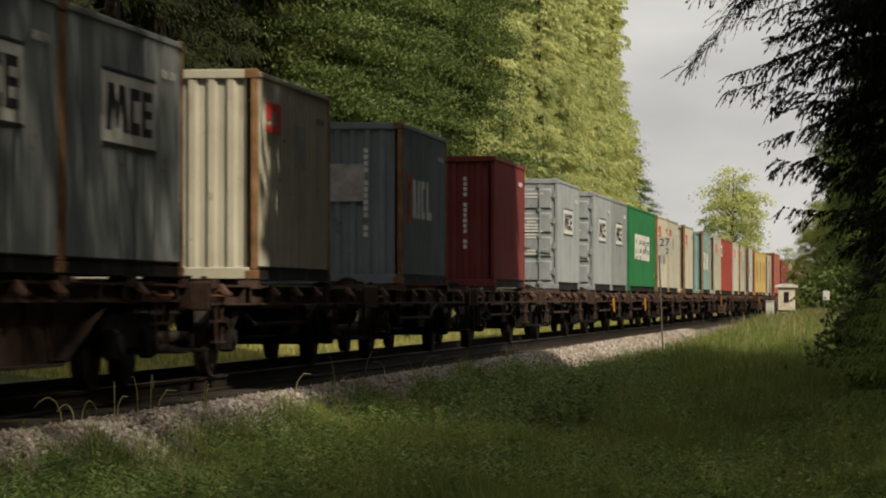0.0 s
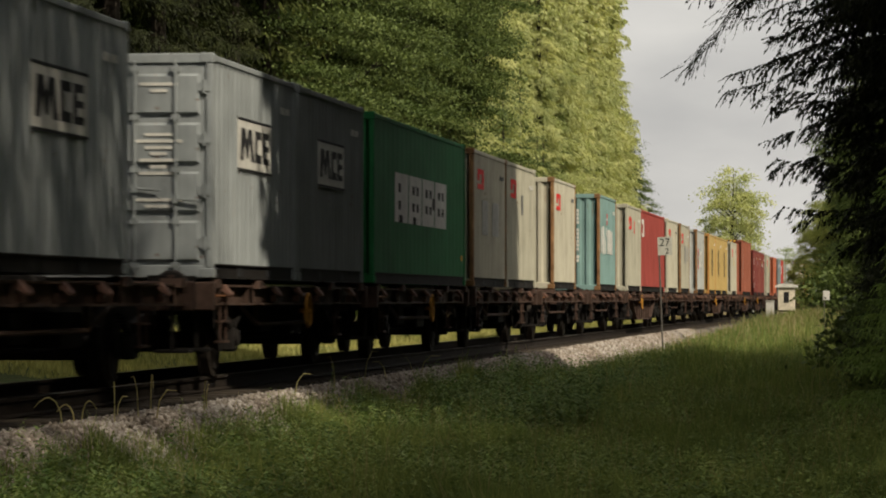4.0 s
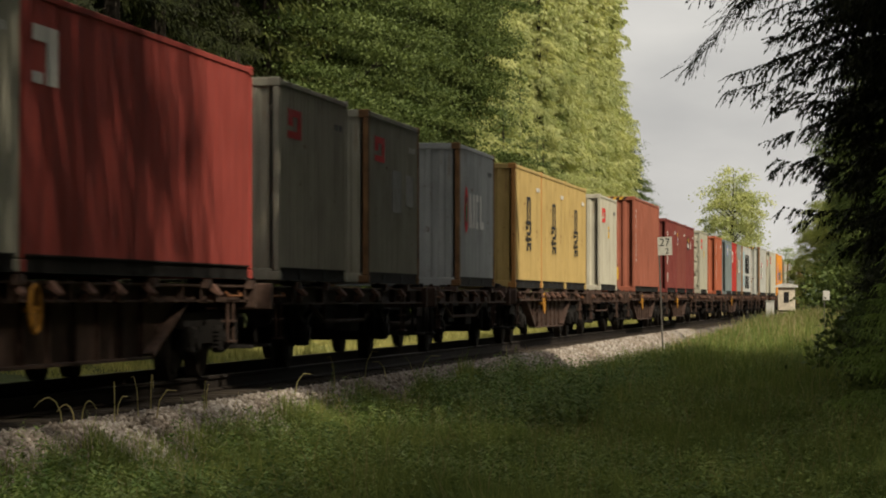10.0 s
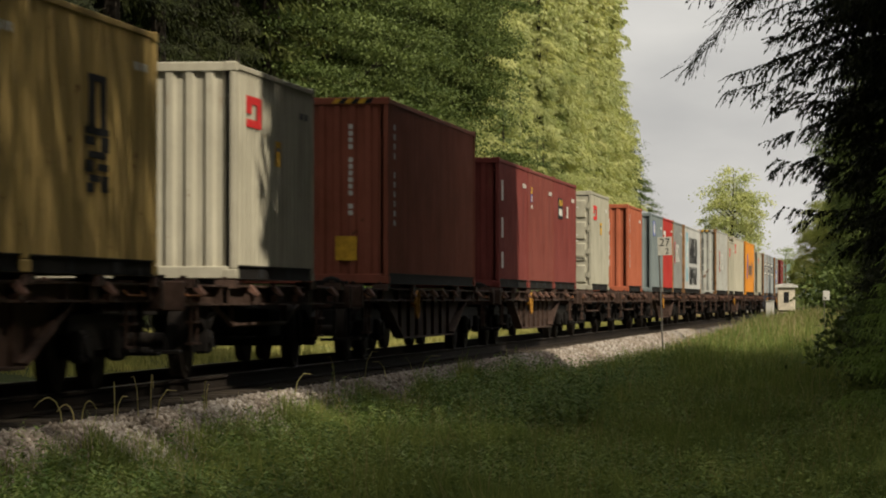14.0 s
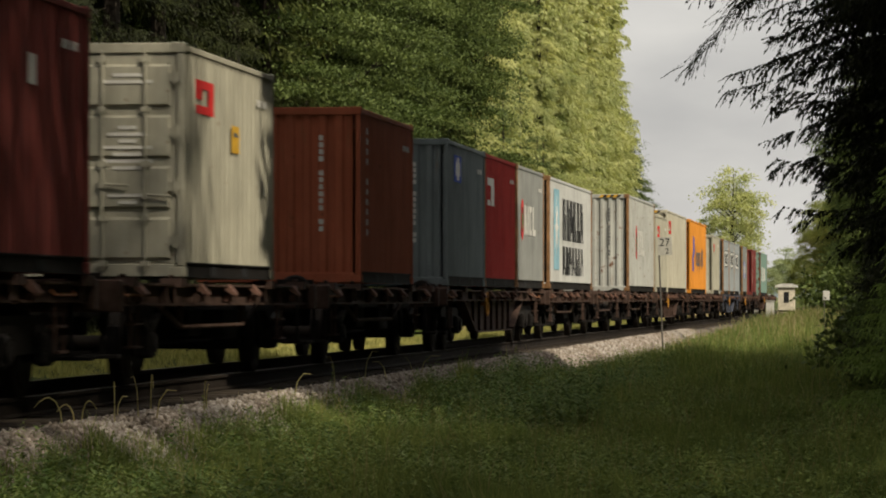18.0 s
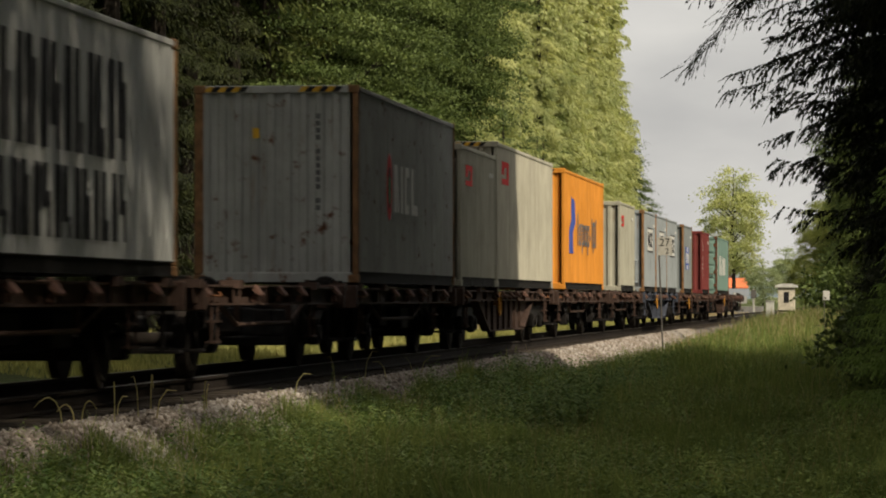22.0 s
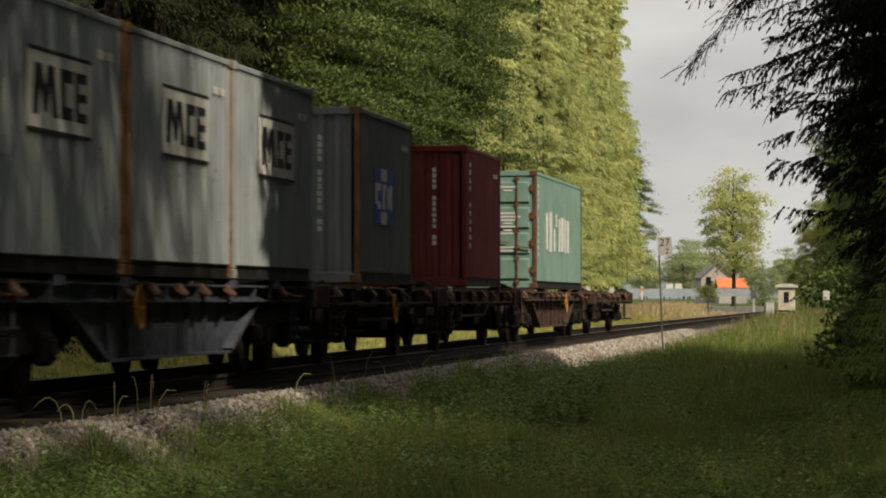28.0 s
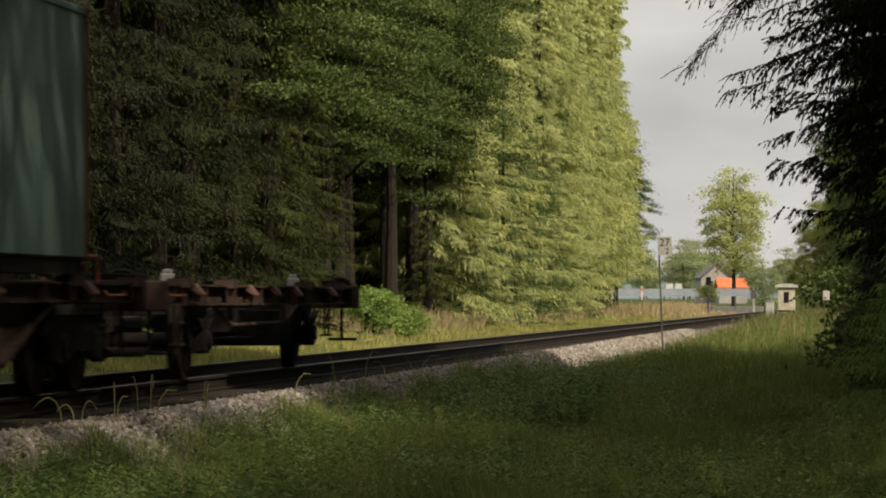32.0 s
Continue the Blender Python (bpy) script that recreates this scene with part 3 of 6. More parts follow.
        box(FADEDINK, -0.6, 0.6, 0.2, 0.5, 0.004, "label_bar")
    elif kind == "grey":
        box(plain("grey_overpaint", (0.28, 0.27, 0.25), 0.7), -1, 1, -1, 1, 0, "patch_field", "grey overpainted field")
    elif kind == "redbar":
        box(RED, -1, 1, -1, 1, 0, "emblem_shape", "red upright bar")
    elif kind == "darkbar":
        box(FADEDINK, -1, 1, -1, 1, 0, "patch_field", "dark upright overpaint")
    elif kind == "whitebar":
        box(WHITE, -1, 1, -1, 1, 0, "marking", "white upright marking")
    elif kind == "column_white":
        tagged(part("number_column", sheet(("number_column", 1), lambda: bars(11, 0.16, 0.09, 0.06, 8)), WHITE, e, "column of small white characters", at=pose(X_SIDE, y, z)), kind="stuff")
    elif kind == "picture":      # dark plate with yellow bars and a pale block
        box(INK, -1, 1, -1, 1, 0, "emblem_plate", "dark plate with yellow bars")
        for k in range(4):
            box(YELLOW, -0.6, 0.9, 0.3 + 0.15 * k, 0.38 + 0.15 * k, 0.004, "emblem_bar")
        box(WHITE, -0.6, 0.7, -0.7, -0.05, 0.004, "emblem_block")


GREY, GREY2 = (0.20, 0.215, 0.215), (0.26, 0.28, 0.29)
CREAM, OFFWHITE = (0.36, 0.34, 0.27), (0.42, 0.39, 0.31)
LGREY = (0.36, 0.37, 0.36)
MAROON, DRED, BRICK, ORED = (0.13, 0.024, 0.024), (0.21, 0.045, 0.036), (0.27, 0.085, 0.052), (0.36, 0.10, 0.05)
TEAL, BGREY, SEAGREEN = (0.17, 0.27, 0.26), (0.17, 0.20, 0.205), (0.165, 0.255, 0.215)
GREENC, YEL, ORANGE = (0.016, 0.145, 0.045), (0.42, 0.295, 0.11), (0.62, 0.24, 0.03)
S, F, HI = 2.591, 6.058, 2.896
OFF = -0.92
CONTAINERS = []


def row(*args, **kw):
    CONTAINERS.append(container(args[0] + OFF, *args[1:], **kw))


GREYL = "faded grey steel container with dark block emblem on white plate"
row(29.24, F, S, GREY, GREYL, rust=0.5, posts=POSTRUST, marks=[("frame", 0.12, 1.68, 1.36, 0.39)])
row(35.34, F, S, GREY, GREYL, rust=0.5, posts=POSTRUST, marks=[("frame", 0.12, 1.68, 1.36, 0.39)])
row(46.17, F, S, OFFWHITE, "cream steel container with rusty corner posts and red emblem", rust=0.4, posts=POSTRUST, marks=[("redc", -1.7, 2.04, 0.56, 0.19), ("grey", 0.5, 1.75, 0.5, 0.28)])
row(59.99, F, S, BGREY, "blue-grey container with rusty post and slanted white word shapes", rust=0.5, posts=POSTRUST, endmarks=[(plain("pinkish_overpaint", (0.34, 0.30, 0.29), 0.7), -1.1, 0.6, 1.32, 1.92, "overpaint", "pale pinkish overpainted band")], marks=[("word", -0.68, 1.4, 1.7, 0.42)])
row(74.08, F, S, (0.15, 0.03, 0.028), "dark maroon corrugated steel container", rust=0.2)
row(88.16, F, S, GREY2, "grey container with double doors facing forward", doors=True, rust=0.25, marks=[("frame", -0.1, 1.62, 1.22, 0.32)])
row(98.99, F, S, GREY2, "grey container with double doors and white emblem plate", doors=True, rust=0.25, marks=[("frame", -0.1, 1.62, 1.22, 0.32)])
row(105.3, F, S, GREY, "plain grey container with white emblem plate", rust=0.4, marks=[("frame", -0.1, 1.62, 1.22, 0.32)])
row(112.53, 12.192, S, GREENC, "long bright green container with large pale block shapes", rust=0.05, smooth_side=True, marks=[("blocks", -0.2, 1.37, 3.48, 0.39), ("yellow", 5.6, 0.5, 0.12, 0.05)])
row(126.06, F, S, OFFWHITE, "cream container with rusty corner posts and red emblem", rust=0.4, posts=POSTRUST, marks=[("redc", -1.7, 2.04, 0.56, 0.19), ("grey", -0.9, 1.32, 0.55, 0.33), ("grey", 1.0, 1.32, 0.6, 0.33)])
row(132.3, F, S, CREAM, "weathered cream container with red emblem", rust=0.4, marks=[("redc", -1.7, 2.04, 0.56, 0.19), ("darkbar", 0.2, 1.75, 0.15, 0.2)])
row(142.89, F, S, OFFWHITE, "cream container with a rusty front corner and red emblem", rust=0.35, posts=POSTRUST, marks=[("redc", -1.7, 2.04, 0.56, 0.19)])
row(156.71, F, S, TEAL, "pale teal container with rusty corners and pale block shapes", rust=0.35, posts=POSTRUST, marks=[("paleword", -0.33, 1.36, 2.0, 0.38), ("redtick", -0.3, 1.95, 0.12, 0.16)])
row(167.41, F, S, CREAM, "grey-cream container with red emblem and red bar", rust=0.2, marks=[("redc", -1.7, 2.04, 0.56, 0.19), ("redbar", 0.1, 1.95, 0.14, 0.2)])
row(173.54, 12.192, S, (0.30, 0.05, 0.04), "long dark red container with white hook emblem", rust=0.1, smooth_side=True, marks=[("whitec", -5.1, 2.0, 0.53, 0.27)])
row(187.74, F, S, OFFWHITE, "off-white container with red emblem", rust=0.3, marks=[("redc", -1.7, 2.04, 0.56, 0.19)])
row(195.94, F, S, CREAM, "cream container with a rusty corner and grey overpaint", rust=0.4, posts=POSTRUST, marks=[("redc", -1.7, 2.04, 0.56, 0.19), ("grey", 0.3, 1.45, 0.55, 0.33), ("grey", 1.9, 1.5, 0.45, 0.25)])
row(207.83, F, S, LGREY, "pale grey container with rusty post and white word shapes", rust=0.5, posts=POSTRUST, marks=[("word", -0.4, 1.4, 1.7, 0.42)])
for c in (217.95, 224.05, 230.13):
    row(c, F, S, YEL, "dirty yellow container with a column of black shapes", rust=0.6, posts=paint(0.42, 0.2, 0.06, 0.9) if c < 220 else None, marks=[("column", 0.05, 1.38, 0.58, 0.58)])
row(240.99, F, S, OFFWHITE, "cream container with red emblem and yellow label", rust=0.15, marks=[("redc", -1.7, 2.04, 0.56, 0.19), ("yellow", 0.1, 1.6, 0.22, 0.16)])
row(254.6, 12.192, HI, BRICK, "long tall brick-red container with yellow label on its end", rust=0.15, marks=[("column_white", -5.3, 2.5, 1, 1)], endmarks=[(YELLOW, 0.38, 0.72, 0.36, 0.74, "warning_label", "square yellow label"), (YELLOW, -1.05, -0.9, 2.2, 2.36, "warning_label", "small yellow label")])
row(271.2, F, S, (0.165, 0.036, 0.03), "dark red container with white markings", rust=0.2, marks=[("whitebar", -2.35, 1.95, 0.16, 0.20), ("whitebar", -2.35, 1.20, 0.16, 0.20), ("whitebar", -2.35, 0.55, 0.16, 0.16)])
row(277.34, F, S, (0.175, 0.045, 0.034), "brick-red container with small markings", rust=0.2, marks=[("bluesquare", -2.3, 1.95, 0.15, 0.08), ("yellow", -2.3, 2.12, 0.14, 0.07), ("whitebar", -2.3, 1.77, 0.13, 0.04)])
row(283.48, F, S, (0.165, 0.036, 0.03), "dark red container with a dark plate emblem", rust=0.2, marks=[("picture", -1.3, 1.9, 0.6, 0.24), ("whitebar", 0.6, 1.85, 0.16, 0.14)])
row(294.4, F, S, CREAM, "cream container with double doors and red emblem", doors=True, rust=0.15, marks=[("redc", -1.7, 2.04, 0.56, 0.19), ("yellow", 0.3, 1.65, 0.25, 0.16)])
row(308.28, F, S, ORED, "orange-red corrugated container with white numbers", rust=0.35, marks=[("column_white", -2.3, 2.3, 1, 1)])
row(319.13, F, S, BGREY, "blue-grey container with a small blue emblem", rust=0.15, marks=[("bluesquare", -1.4, 2.1, 0.57, 0.24)])
row(325.27, F, S, (0.37, 0.03, 0.025), "bright red container with white hook emblem", rust=0.1, posts=POSTRUST, marks=[("whitec", -1.9, 1.85, 0.6, 0.27)])
row(331.53, F, S, (0.22, 0.225, 0.215), "pale grey container with white word shapes", rust=0.35, posts=POSTRUST, marks=[("word", -0.4, 1.45, 1.7, 0.42)])
row(339.01, 12.192, S, (0.43, 0.43, 0.415), "long pale grey container with heavy black letter shapes", rust=0.2, posts=POSTRUST, marks=[("twolines", -0.6, 1.4, 4.3, 0.95)])
row(365.17, 12.192, HI, (0.37, 0.37, 0.345), "long tall grey-white container with rust spots and white word shapes", rust=0.75, posts=POSTRUST, endmarks=[(YELLOW, -0.35, -0.25, 2.12, 2.27, "warning_label", "small yellow label")], marks=[("word", -0.9, 1.5, 2.0, 0.5)])
row(378.42, F, S, CREAM, "cream container with red emblem", rust=0.1, marks=[("redc", -1.7, 2.04, 0.56, 0.19)])
row(384.74, 12.192, HI, OFFWHITE, "long tall cream container with red emblem", rust=0.1, marks=[("redc", -4.5, 2.3, 0.67, 0.23)])
row(400.17, 12.192, HI, ORANGE, "long tall orange container with blue sign and dark lettering shapes", rust=0.1, marks=[("bluesign", -3.8, 1.57, 0.9, 0.69), ("darkword", 0.9, 1.4, 3.1, 0.42)])
row(418.8, F, S, CREAM, "grey-cream container with small red emblem", rust=0.2, marks=[("redc", -1.9, 2.04, 0.45, 0.16)])
row(429.22, F, S, GREY2, "faded grey container with cooling unit and white emblem plate", unit=True, rust=0.5, posts=POSTRUST, marks=[("frame", 0.14, 1.68, 1.36, 0.39)])
row(435.53, F, S, GREY2, "faded grey container with white emblem plate and rust streaks", rust=0.5, posts=POSTRUST, marks=[("frame", 0.14, 1.68, 1.36, 0.39)])
row(441.7, F, S, GREY2, "faded grey container with white emblem plate", rust=0.45, marks=[("frame", 0.14, 1.66, 1.36, 0.39)])
row(452.25, F, S, GREY, "grey container with rusty corner and tall blue plate", rust=0.35, posts=POSTRUST, marks=[("blueplate", -0.33, 1.33, 1.08, 0.43)])
row(466.17, F, S, (0.155, 0.03, 0.027), "dark red corrugated container with white numbers", rust=0.1, marks=[("column_white", -2.3, 2.3, 1, 1)])
row(479.88, 12.192, S, SEAGREEN, "long pale sea-green container with double doors and white shapes", doors=True, rust=0.15, smooth_side=True, posts=DARKPOST, marks=[("paleword", -0.6, 1.3, 3.05, 0.46), ("column_white", -5.55, 2.3, 1, 1)])


# ---------------------------------------------------------------- wagons
R_W = 0.46
WORN_YELLOW = plain("worn_yellow_paint", (0.36, 0.17, 0.03), 0.7, 0.0, 0.4, 12.0, 0.2)


def wheelset(parent, y):
    def g1():
        g = Geo()
        g.tube((-0.95, 0, 0), (0.95, 0, 0), 0.085, None, 12)
        for s in (-1, 1):
            x0 = s * 0.69
            g.tube((x0, 0, 0), (x0 + s * 0.03, 0, 0), R_W + 0.03, None, 28)
            g.tube((x0 + s * 0.03, 0, 0), (x0 + s * 0.14, 0, 0), R_W, R_W - 0.004, 28)
            g.tube((x0 + s * 0.141, 0, 0), (x0 + s * 0.16, 0, 0), R_W - 0.07, R_W - 0.09, 28)
            g.tube((x0 + s * 0.16, 0, 0), (x0 + s * 0.2, 0, 0), 0.13, None, 12)
            for k in range(4):
                a = k * math.pi / 2
                g.tube((x0 + s * 0.16, 0.26 * math.cos(a), 0.26 * math.sin(a)), (x0 + s * 0.167, 0.26 * math.cos(a), 0.26 * math.sin(a)), 0.05, None, 8)
        return g
    w = part("wheelset", sheet(("wheelset",), g1), WHEEL, parent, "grimy steel wheels on an axle", at=pose(0, y, R_W))
    return w


def buffers_and_hook(e, half, m):
    for sy in (-1, 1):
        for sx in (-1, 1):
            part("buffer", sheet(("buffer",), lambda: Geo().box(-0.16, 0.16, -0.02, 0.02, -0.16, 0.16, 0.008).tube((0, 0.02, 0), (0, 0.38, 0), 0.10, 0.085, 12).tube((0, 0.38, 0), (0, 0.58, 0), 0.075, None, 12).tube((0, 0.58, 0), (0, 0.62, 0), 0.2, 0.225, 16)),
                 GRIME_SHADE, e, at=pose(sx * 0.875, sy * (half - 0.62), 1.04, 0, 0, 0 if sy > 0 else 180))
        part("draw_hook", sheet(("hook",), lambda: Geo().box(-0.05, 0.05, 0, 0.25, -0.06, 0.06, 0.01).box(-0.03, 0.03, 0.2, 0.3, -0.28, 0.08, 0.01).box(-0.09, 0.09, 0.24, 0.28, -0.5, -0.28, 0.01)), GRIME_SHADE, e, at=pose(0, sy * (half - 0.6), 1.04, 0, 0, 0 if sy > 0 else 180))
        part("shunter_step", sheet(("shunt",), lambda: Geo().box(-0.02, 0.02, -0.03, 0.0, -0.55, 0.0).box(-0.2, 0.2, -0.2, 0.0, -0.57, -0.53, 0.006).tube((0.2, 0, 0.05), (0.2, 0, -0.3), 0.014, None, 6)), GRIME_SHADE, e, at=pose(1.02, sy * (half - 0.75), 0.9, 0, 0, 0 if sy < 0 else 180))


def side_sill(half, z0, z1):
    g = Geo().box(1.06, 1.085, -half, half, z0, z1)
    g.box(1.06, 1.17, -half, half, z1 - 0.025, z1)
    g.box(1.06, 1.17, -half, half, z0, z0 + 0.025)
    for k in range(int(half * 2 / 1.9)):
        y = -half + 0.9 + k * 1.9
        g.box(1.085, 1.165, y, y + 0.015, z0 + 0.02, z1 - 0.02)
    return g


def spigots(e, ys, m):
    for y in ys:
        for sx in (-1, 1):
            part("container_bracket", sheet(("bracket",), lambda: Geo().prism([(-0.16, 0.0), (0.16, 0.0), (0.13, 0.1), (-0.13, 0.1)], "x", 1.0, 1.24).prism([(-0.13, -0.17), (0.13, -0.17), (0.15, 0.0), (-0.15, 0.0)], "x", 1.15, 1.17).box(1.06, 1.12, -0.04, 0.04, 0.1, 0.135, 0.006)),
                 m, e, at=pose(0, y, 1.06, 0, 0, 0 if sx > 0 else 180))


def folding_brackets(e, ys):
    """Rusty tabs that lean out from the side beam, on both sides."""
    for y in ys:
        for sx in (0, 180):
            part("folding_bracket", sheet(("tab",), lambda: Geo().prism([(1.10, 1.09), (1.17, 1.11), (1.27, 0.99), (1.26, 0.96), (1.15, 1.03)], "y", -0.1, 0.1).box(1.12, 1.2, -0.05, 0.05, 0.90, 0.985, 0.006)), TAB, e, "rust-pink folding bracket", at=pose(0, y if sx == 0 else -y, 0, 0, 0, sx))


def two_axle_wagon(c0, c1, loads, m, label, handwheel=False):
    """Short flat container wagon with two axles; c0, c1 its ends over the buffers."""
    half, mid = (c1 - c0) / 2, (c0 + c1) / 2 + OFF
    e = thing("container_wagon", pose(0, mid, 0), label, "wagon", "wagons of the train")
    hb = half - 0.62
    for sx in (0, 180):
        part("side_sill", side_sill(hb, 0.86, 1.10), m, e, "rust-brown channel beam", at=pose(0, 0, 0, 0, 0, sx))
        part("truss_rod", Geo().tube((1.0, -3.2, 0.86), (1.0, -2.0, 0.62), 0.03, None, 6).tube((1.0, -2.0, 0.62), (1.0, 2.0, 0.62), 0.03, None, 6).tube((1.0, 2.0, 0.62), (1.0, 3.2, 0.86), 0.03, None, 6).box(0.97, 1.03, -2.03, -1.97, 0.6, 0.88).box(0.97, 1.03, 1.97, 2.03, 0.6, 0.88), m, e, at=pose(0, 0, 0, 0, 0, sx))
    for sy in (-1, 1):
        part("headstock", Geo().box(-1.25, 1.25, -0.08, 0.08, 0.80, 1.13, 0.015), m, e, at=pose(0, sy * (hb + 0.0), 0))
    for k in range(7):
        y = -hb + hb * 2 * (k + 0.5) / 7
        part("cross_beam", sheet(("cross_beam",), lambda: Geo().box(-1.05, 1.05, -0.06, 0.06, 0.88, 1.08)), GRIME_SHADE, e, at=pose(0, y, 0))
    part("centre_beam", Geo().box(-0.2, 0.2, -hb, hb, 0.74, 1.03, 0.01), GRIME_SHADE, e)
    part("brake_cylinder", sheet(("cylinder",), lambda: Geo().tube((-0.3, 0.4, 0.66), (-0.3, 1.2, 0.66), 0.17, None, 14)), GRIME_SHADE, e)
    part("air_tank", sheet(("tank",), lambda: Geo().tube((-0.6, -0.4, 0.6), (-0.6, -1.5, 0.6), 0.2, None, 14)), GRIME_SHADE, e)
    part("valve_box", sheet(("valve",), lambda: Geo().box(0.2, 0.75, -0.2, 0.7, 0.5, 0.82, 0.02)), GRIME_SHADE, e)
    part("tool_box", sheet(("tool",), lambda: Geo().box(0.5, 0.9, 1.3, 2.3, 0.45, 0.8, 0.02)), GRIME_SHADE, e)
    part("brake_rod", Geo().tube((0.35, -3.6, 0.42), (0.35, 3.6, 0.42), 0.025, None, 6).tube((-0.35, -3.6, 0.42), (-0.35, 3.6, 0.42), 0.025, None, 6).box(-0.75, 0.75, -3.4, -3.3, 0.3, 0.42).box(-0.75, 0.75, 3.3, 3.4, 0.3, 0.42), GRIME_SHADE, e)
    for y in (-4.0, 4.0):
        wheelset(e, y)
        for sx in (0, 180):
            part("axle_guard", sheet(("axle_guard",), lambda: Geo().prism([(-0.75, 0.88), (0.75, 0.88), (0.34, 0.32), (0.2, 0.3), (0.17, 0.62), (-0.17, 0.62), (-0.2, 0.3), (-0.34, 0.32)], "x", 0.93, 0.955).box(0.93, 1.1, -0.16, 0.16, R_W - 0.16, R_W + 0.13, 0.03).tube((1.1, 0, R_W), (1.13, 0, R_W), 0.1, None, 12)), GRIME_SHADE, e, at=pose(0, y, 0, 0, 0, sx))
            part("leaf_spring", sheet(("leaf_spring",), leaf_spring), GRIME_SHADE, e, at=pose(0, y, 0, 0, 0, sx))
        for dy in (-0.52, 0.52):
            part("brake_shoe", sheet(("brake_shoe",), lambda: Geo().box(-0.82, -0.70, -0.05, 0.05, 0.28, 0.66, 0.02).box(0.70, 0.82, -0.05, 0.05, 0.28, 0.66, 0.02).box(-0.8, 0.8, -0.03, 0.03, 0.3, 0.36)), GRIME_SHADE, e, at=pose(0, y + dy, 0))
    buffers_and_hook(e, half, m)
    spigots(e, loads, m)
    for y in (-hb + 0.9, hb - 2.6):
        part("step_ladder", sheet(("ladder",), lambda: Geo().tube((1.15, 0, 0.9), (1.15, 0, 0.42), 0.018, None, 6).tube((1.15, 0.38, 0.9), (1.15, 0.38, 0.42), 0.018, None, 6).box(1.08, 1.2, 0, 0.38, 0.42, 0.445).box(1.08, 1.2, 0, 0.38, 0.66, 0.685)), m, e, at=pose(0, y, 0))
    part("grab_rail", sheet(("grab",), lambda: Geo().tube((1.16, 0, 1.02), (1.2, 0, 0.97), 0.014, None, 6).tube((1.2, 0, 0.97), (1.2, 0.9, 0.97), 0.014, None, 6).tube((1.2, 0.9, 0.97), (1.16, 0.9, 1.02), 0.014, None, 6)), RUST, e, at=pose(0, -hb + 0.4, 0))
    if handwheel:
        part("brake_handwheel", sheet(("ring",), ring), WORN_YELLOW, e, "worn yellow brake hand wheel", at=pose(1.2, 1.0, 0.78))
    folding_brackets(e, (-5.2, -1.6, 0.2, 1.9, 5.0))
    return e


def leaf_spring():
    g = Geo()
    for k in range(6):
        w = 0.62 - 0.09 * k
        z = 0.70 + 0.0 - 0.022 * k
        for s in (-1, 1):
            g.prism([(0, z - 0.06), (s * w, z + 0.06 - 0.015 * k), (s * w, z + 0.08 - 0.015 * k), (0, z - 0.04)], "x", 0.99, 1.07)
    g.box(0.97, 1.09, -0.06, 0.06, 0.56, 0.68)
    return g


def ring():
    """A hand wheel: a round rim on three spokes."""
    g, n, m = Geo(), 24, 6
    for i in range(n):
        a = 2 * math.pi * i / n
        for j in range(m):
            b = 2 * math.pi * j / m
            r = 0.22 + 0.022 * math.cos(b)
            g.v.append((0.022 * math.sin(b), r * math.cos(a), r * math.sin(a)))
    for i in range(n):
        for j in range(m):
            i2, j2 = (i + 1) % n, (j + 1) % m
            g.f.append((i * m + j, i2 * m + j, i2 * m + j2, i * m + j2))
    for k in range(3):
        a = 2 * math.pi * k / 3
        g.tube((0, 0, 0), (0, 0.22 * math.cos(a), 0.22 * math.sin(a)), 0.014, None, 6)
    return g.tube((-0.12, 0, 0), (0.02, 0, 0), 0.03, None, 8)


def bogie(e, y):
    b = part("bogie", sheet(("bogie",), lambda: Geo().box(-1.0, 1.0, -0.2, 0.2, 0.5, 0.78, 0.02).tube((0, 0, 0.78), (0, 0, 0.9), 0.22, None, 14)), GRIME_SHADE, e, "grimy two-axle bogie", at=pose(0, y, 0))
    for sx in (0, 180):
        part("side_frame", sheet(("side_frame",), lambda: Geo().prism([(-1.35, 0.72), (-1.1, 0.78), (1.1, 0.78), (1.35, 0.72), (1.35, 0.6), (1.1, 0.58), (0.55, 0.42), (-0.55, 0.42), (-1.1, 0.58), (-1.35, 0.6)], "x", 0.94, 1.02)
                                         .box(0.96, 1.1, -1.06, -0.74, 0.3, 0.62, 0.03).box(0.96, 1.1, 0.74, 1.06, 0.3, 0.62, 0.03).tube((1.1, -0.9, R_W), (1.14, -0.9, R_W), 0.11, None, 12).tube((1.1, 0.9, R_W), (1.14, 0.9, R_W), 0.11, None, 12)), GRIME_SHADE, b, at=pose(0, 0, 0, 0, 0, sx))
        for dy in (-1.17, -0.63, 0.63, 1.17):
            def coil():
                g = Geo()
                for k in range(5):
                    g.tube((1.03, 0, 0.36 + k * 0.048), (1.03, 0, 0.385 + k * 0.048), 0.085, None, 10)
                return g.tube((1.03, 0, 0.34), (1.03, 0, 0.62), 0.06, None, 8)
            part("coil_spring", sheet(("coil",), coil), GRIME_SHADE, b, at=pose(0, dy, 0, 0, 0, 0) if sx == 0 else pose(0, dy, 0, 0, 0, 180))
    ws = [wheelset(b, -0.9), wheelset(b, 0.9)]
    return b


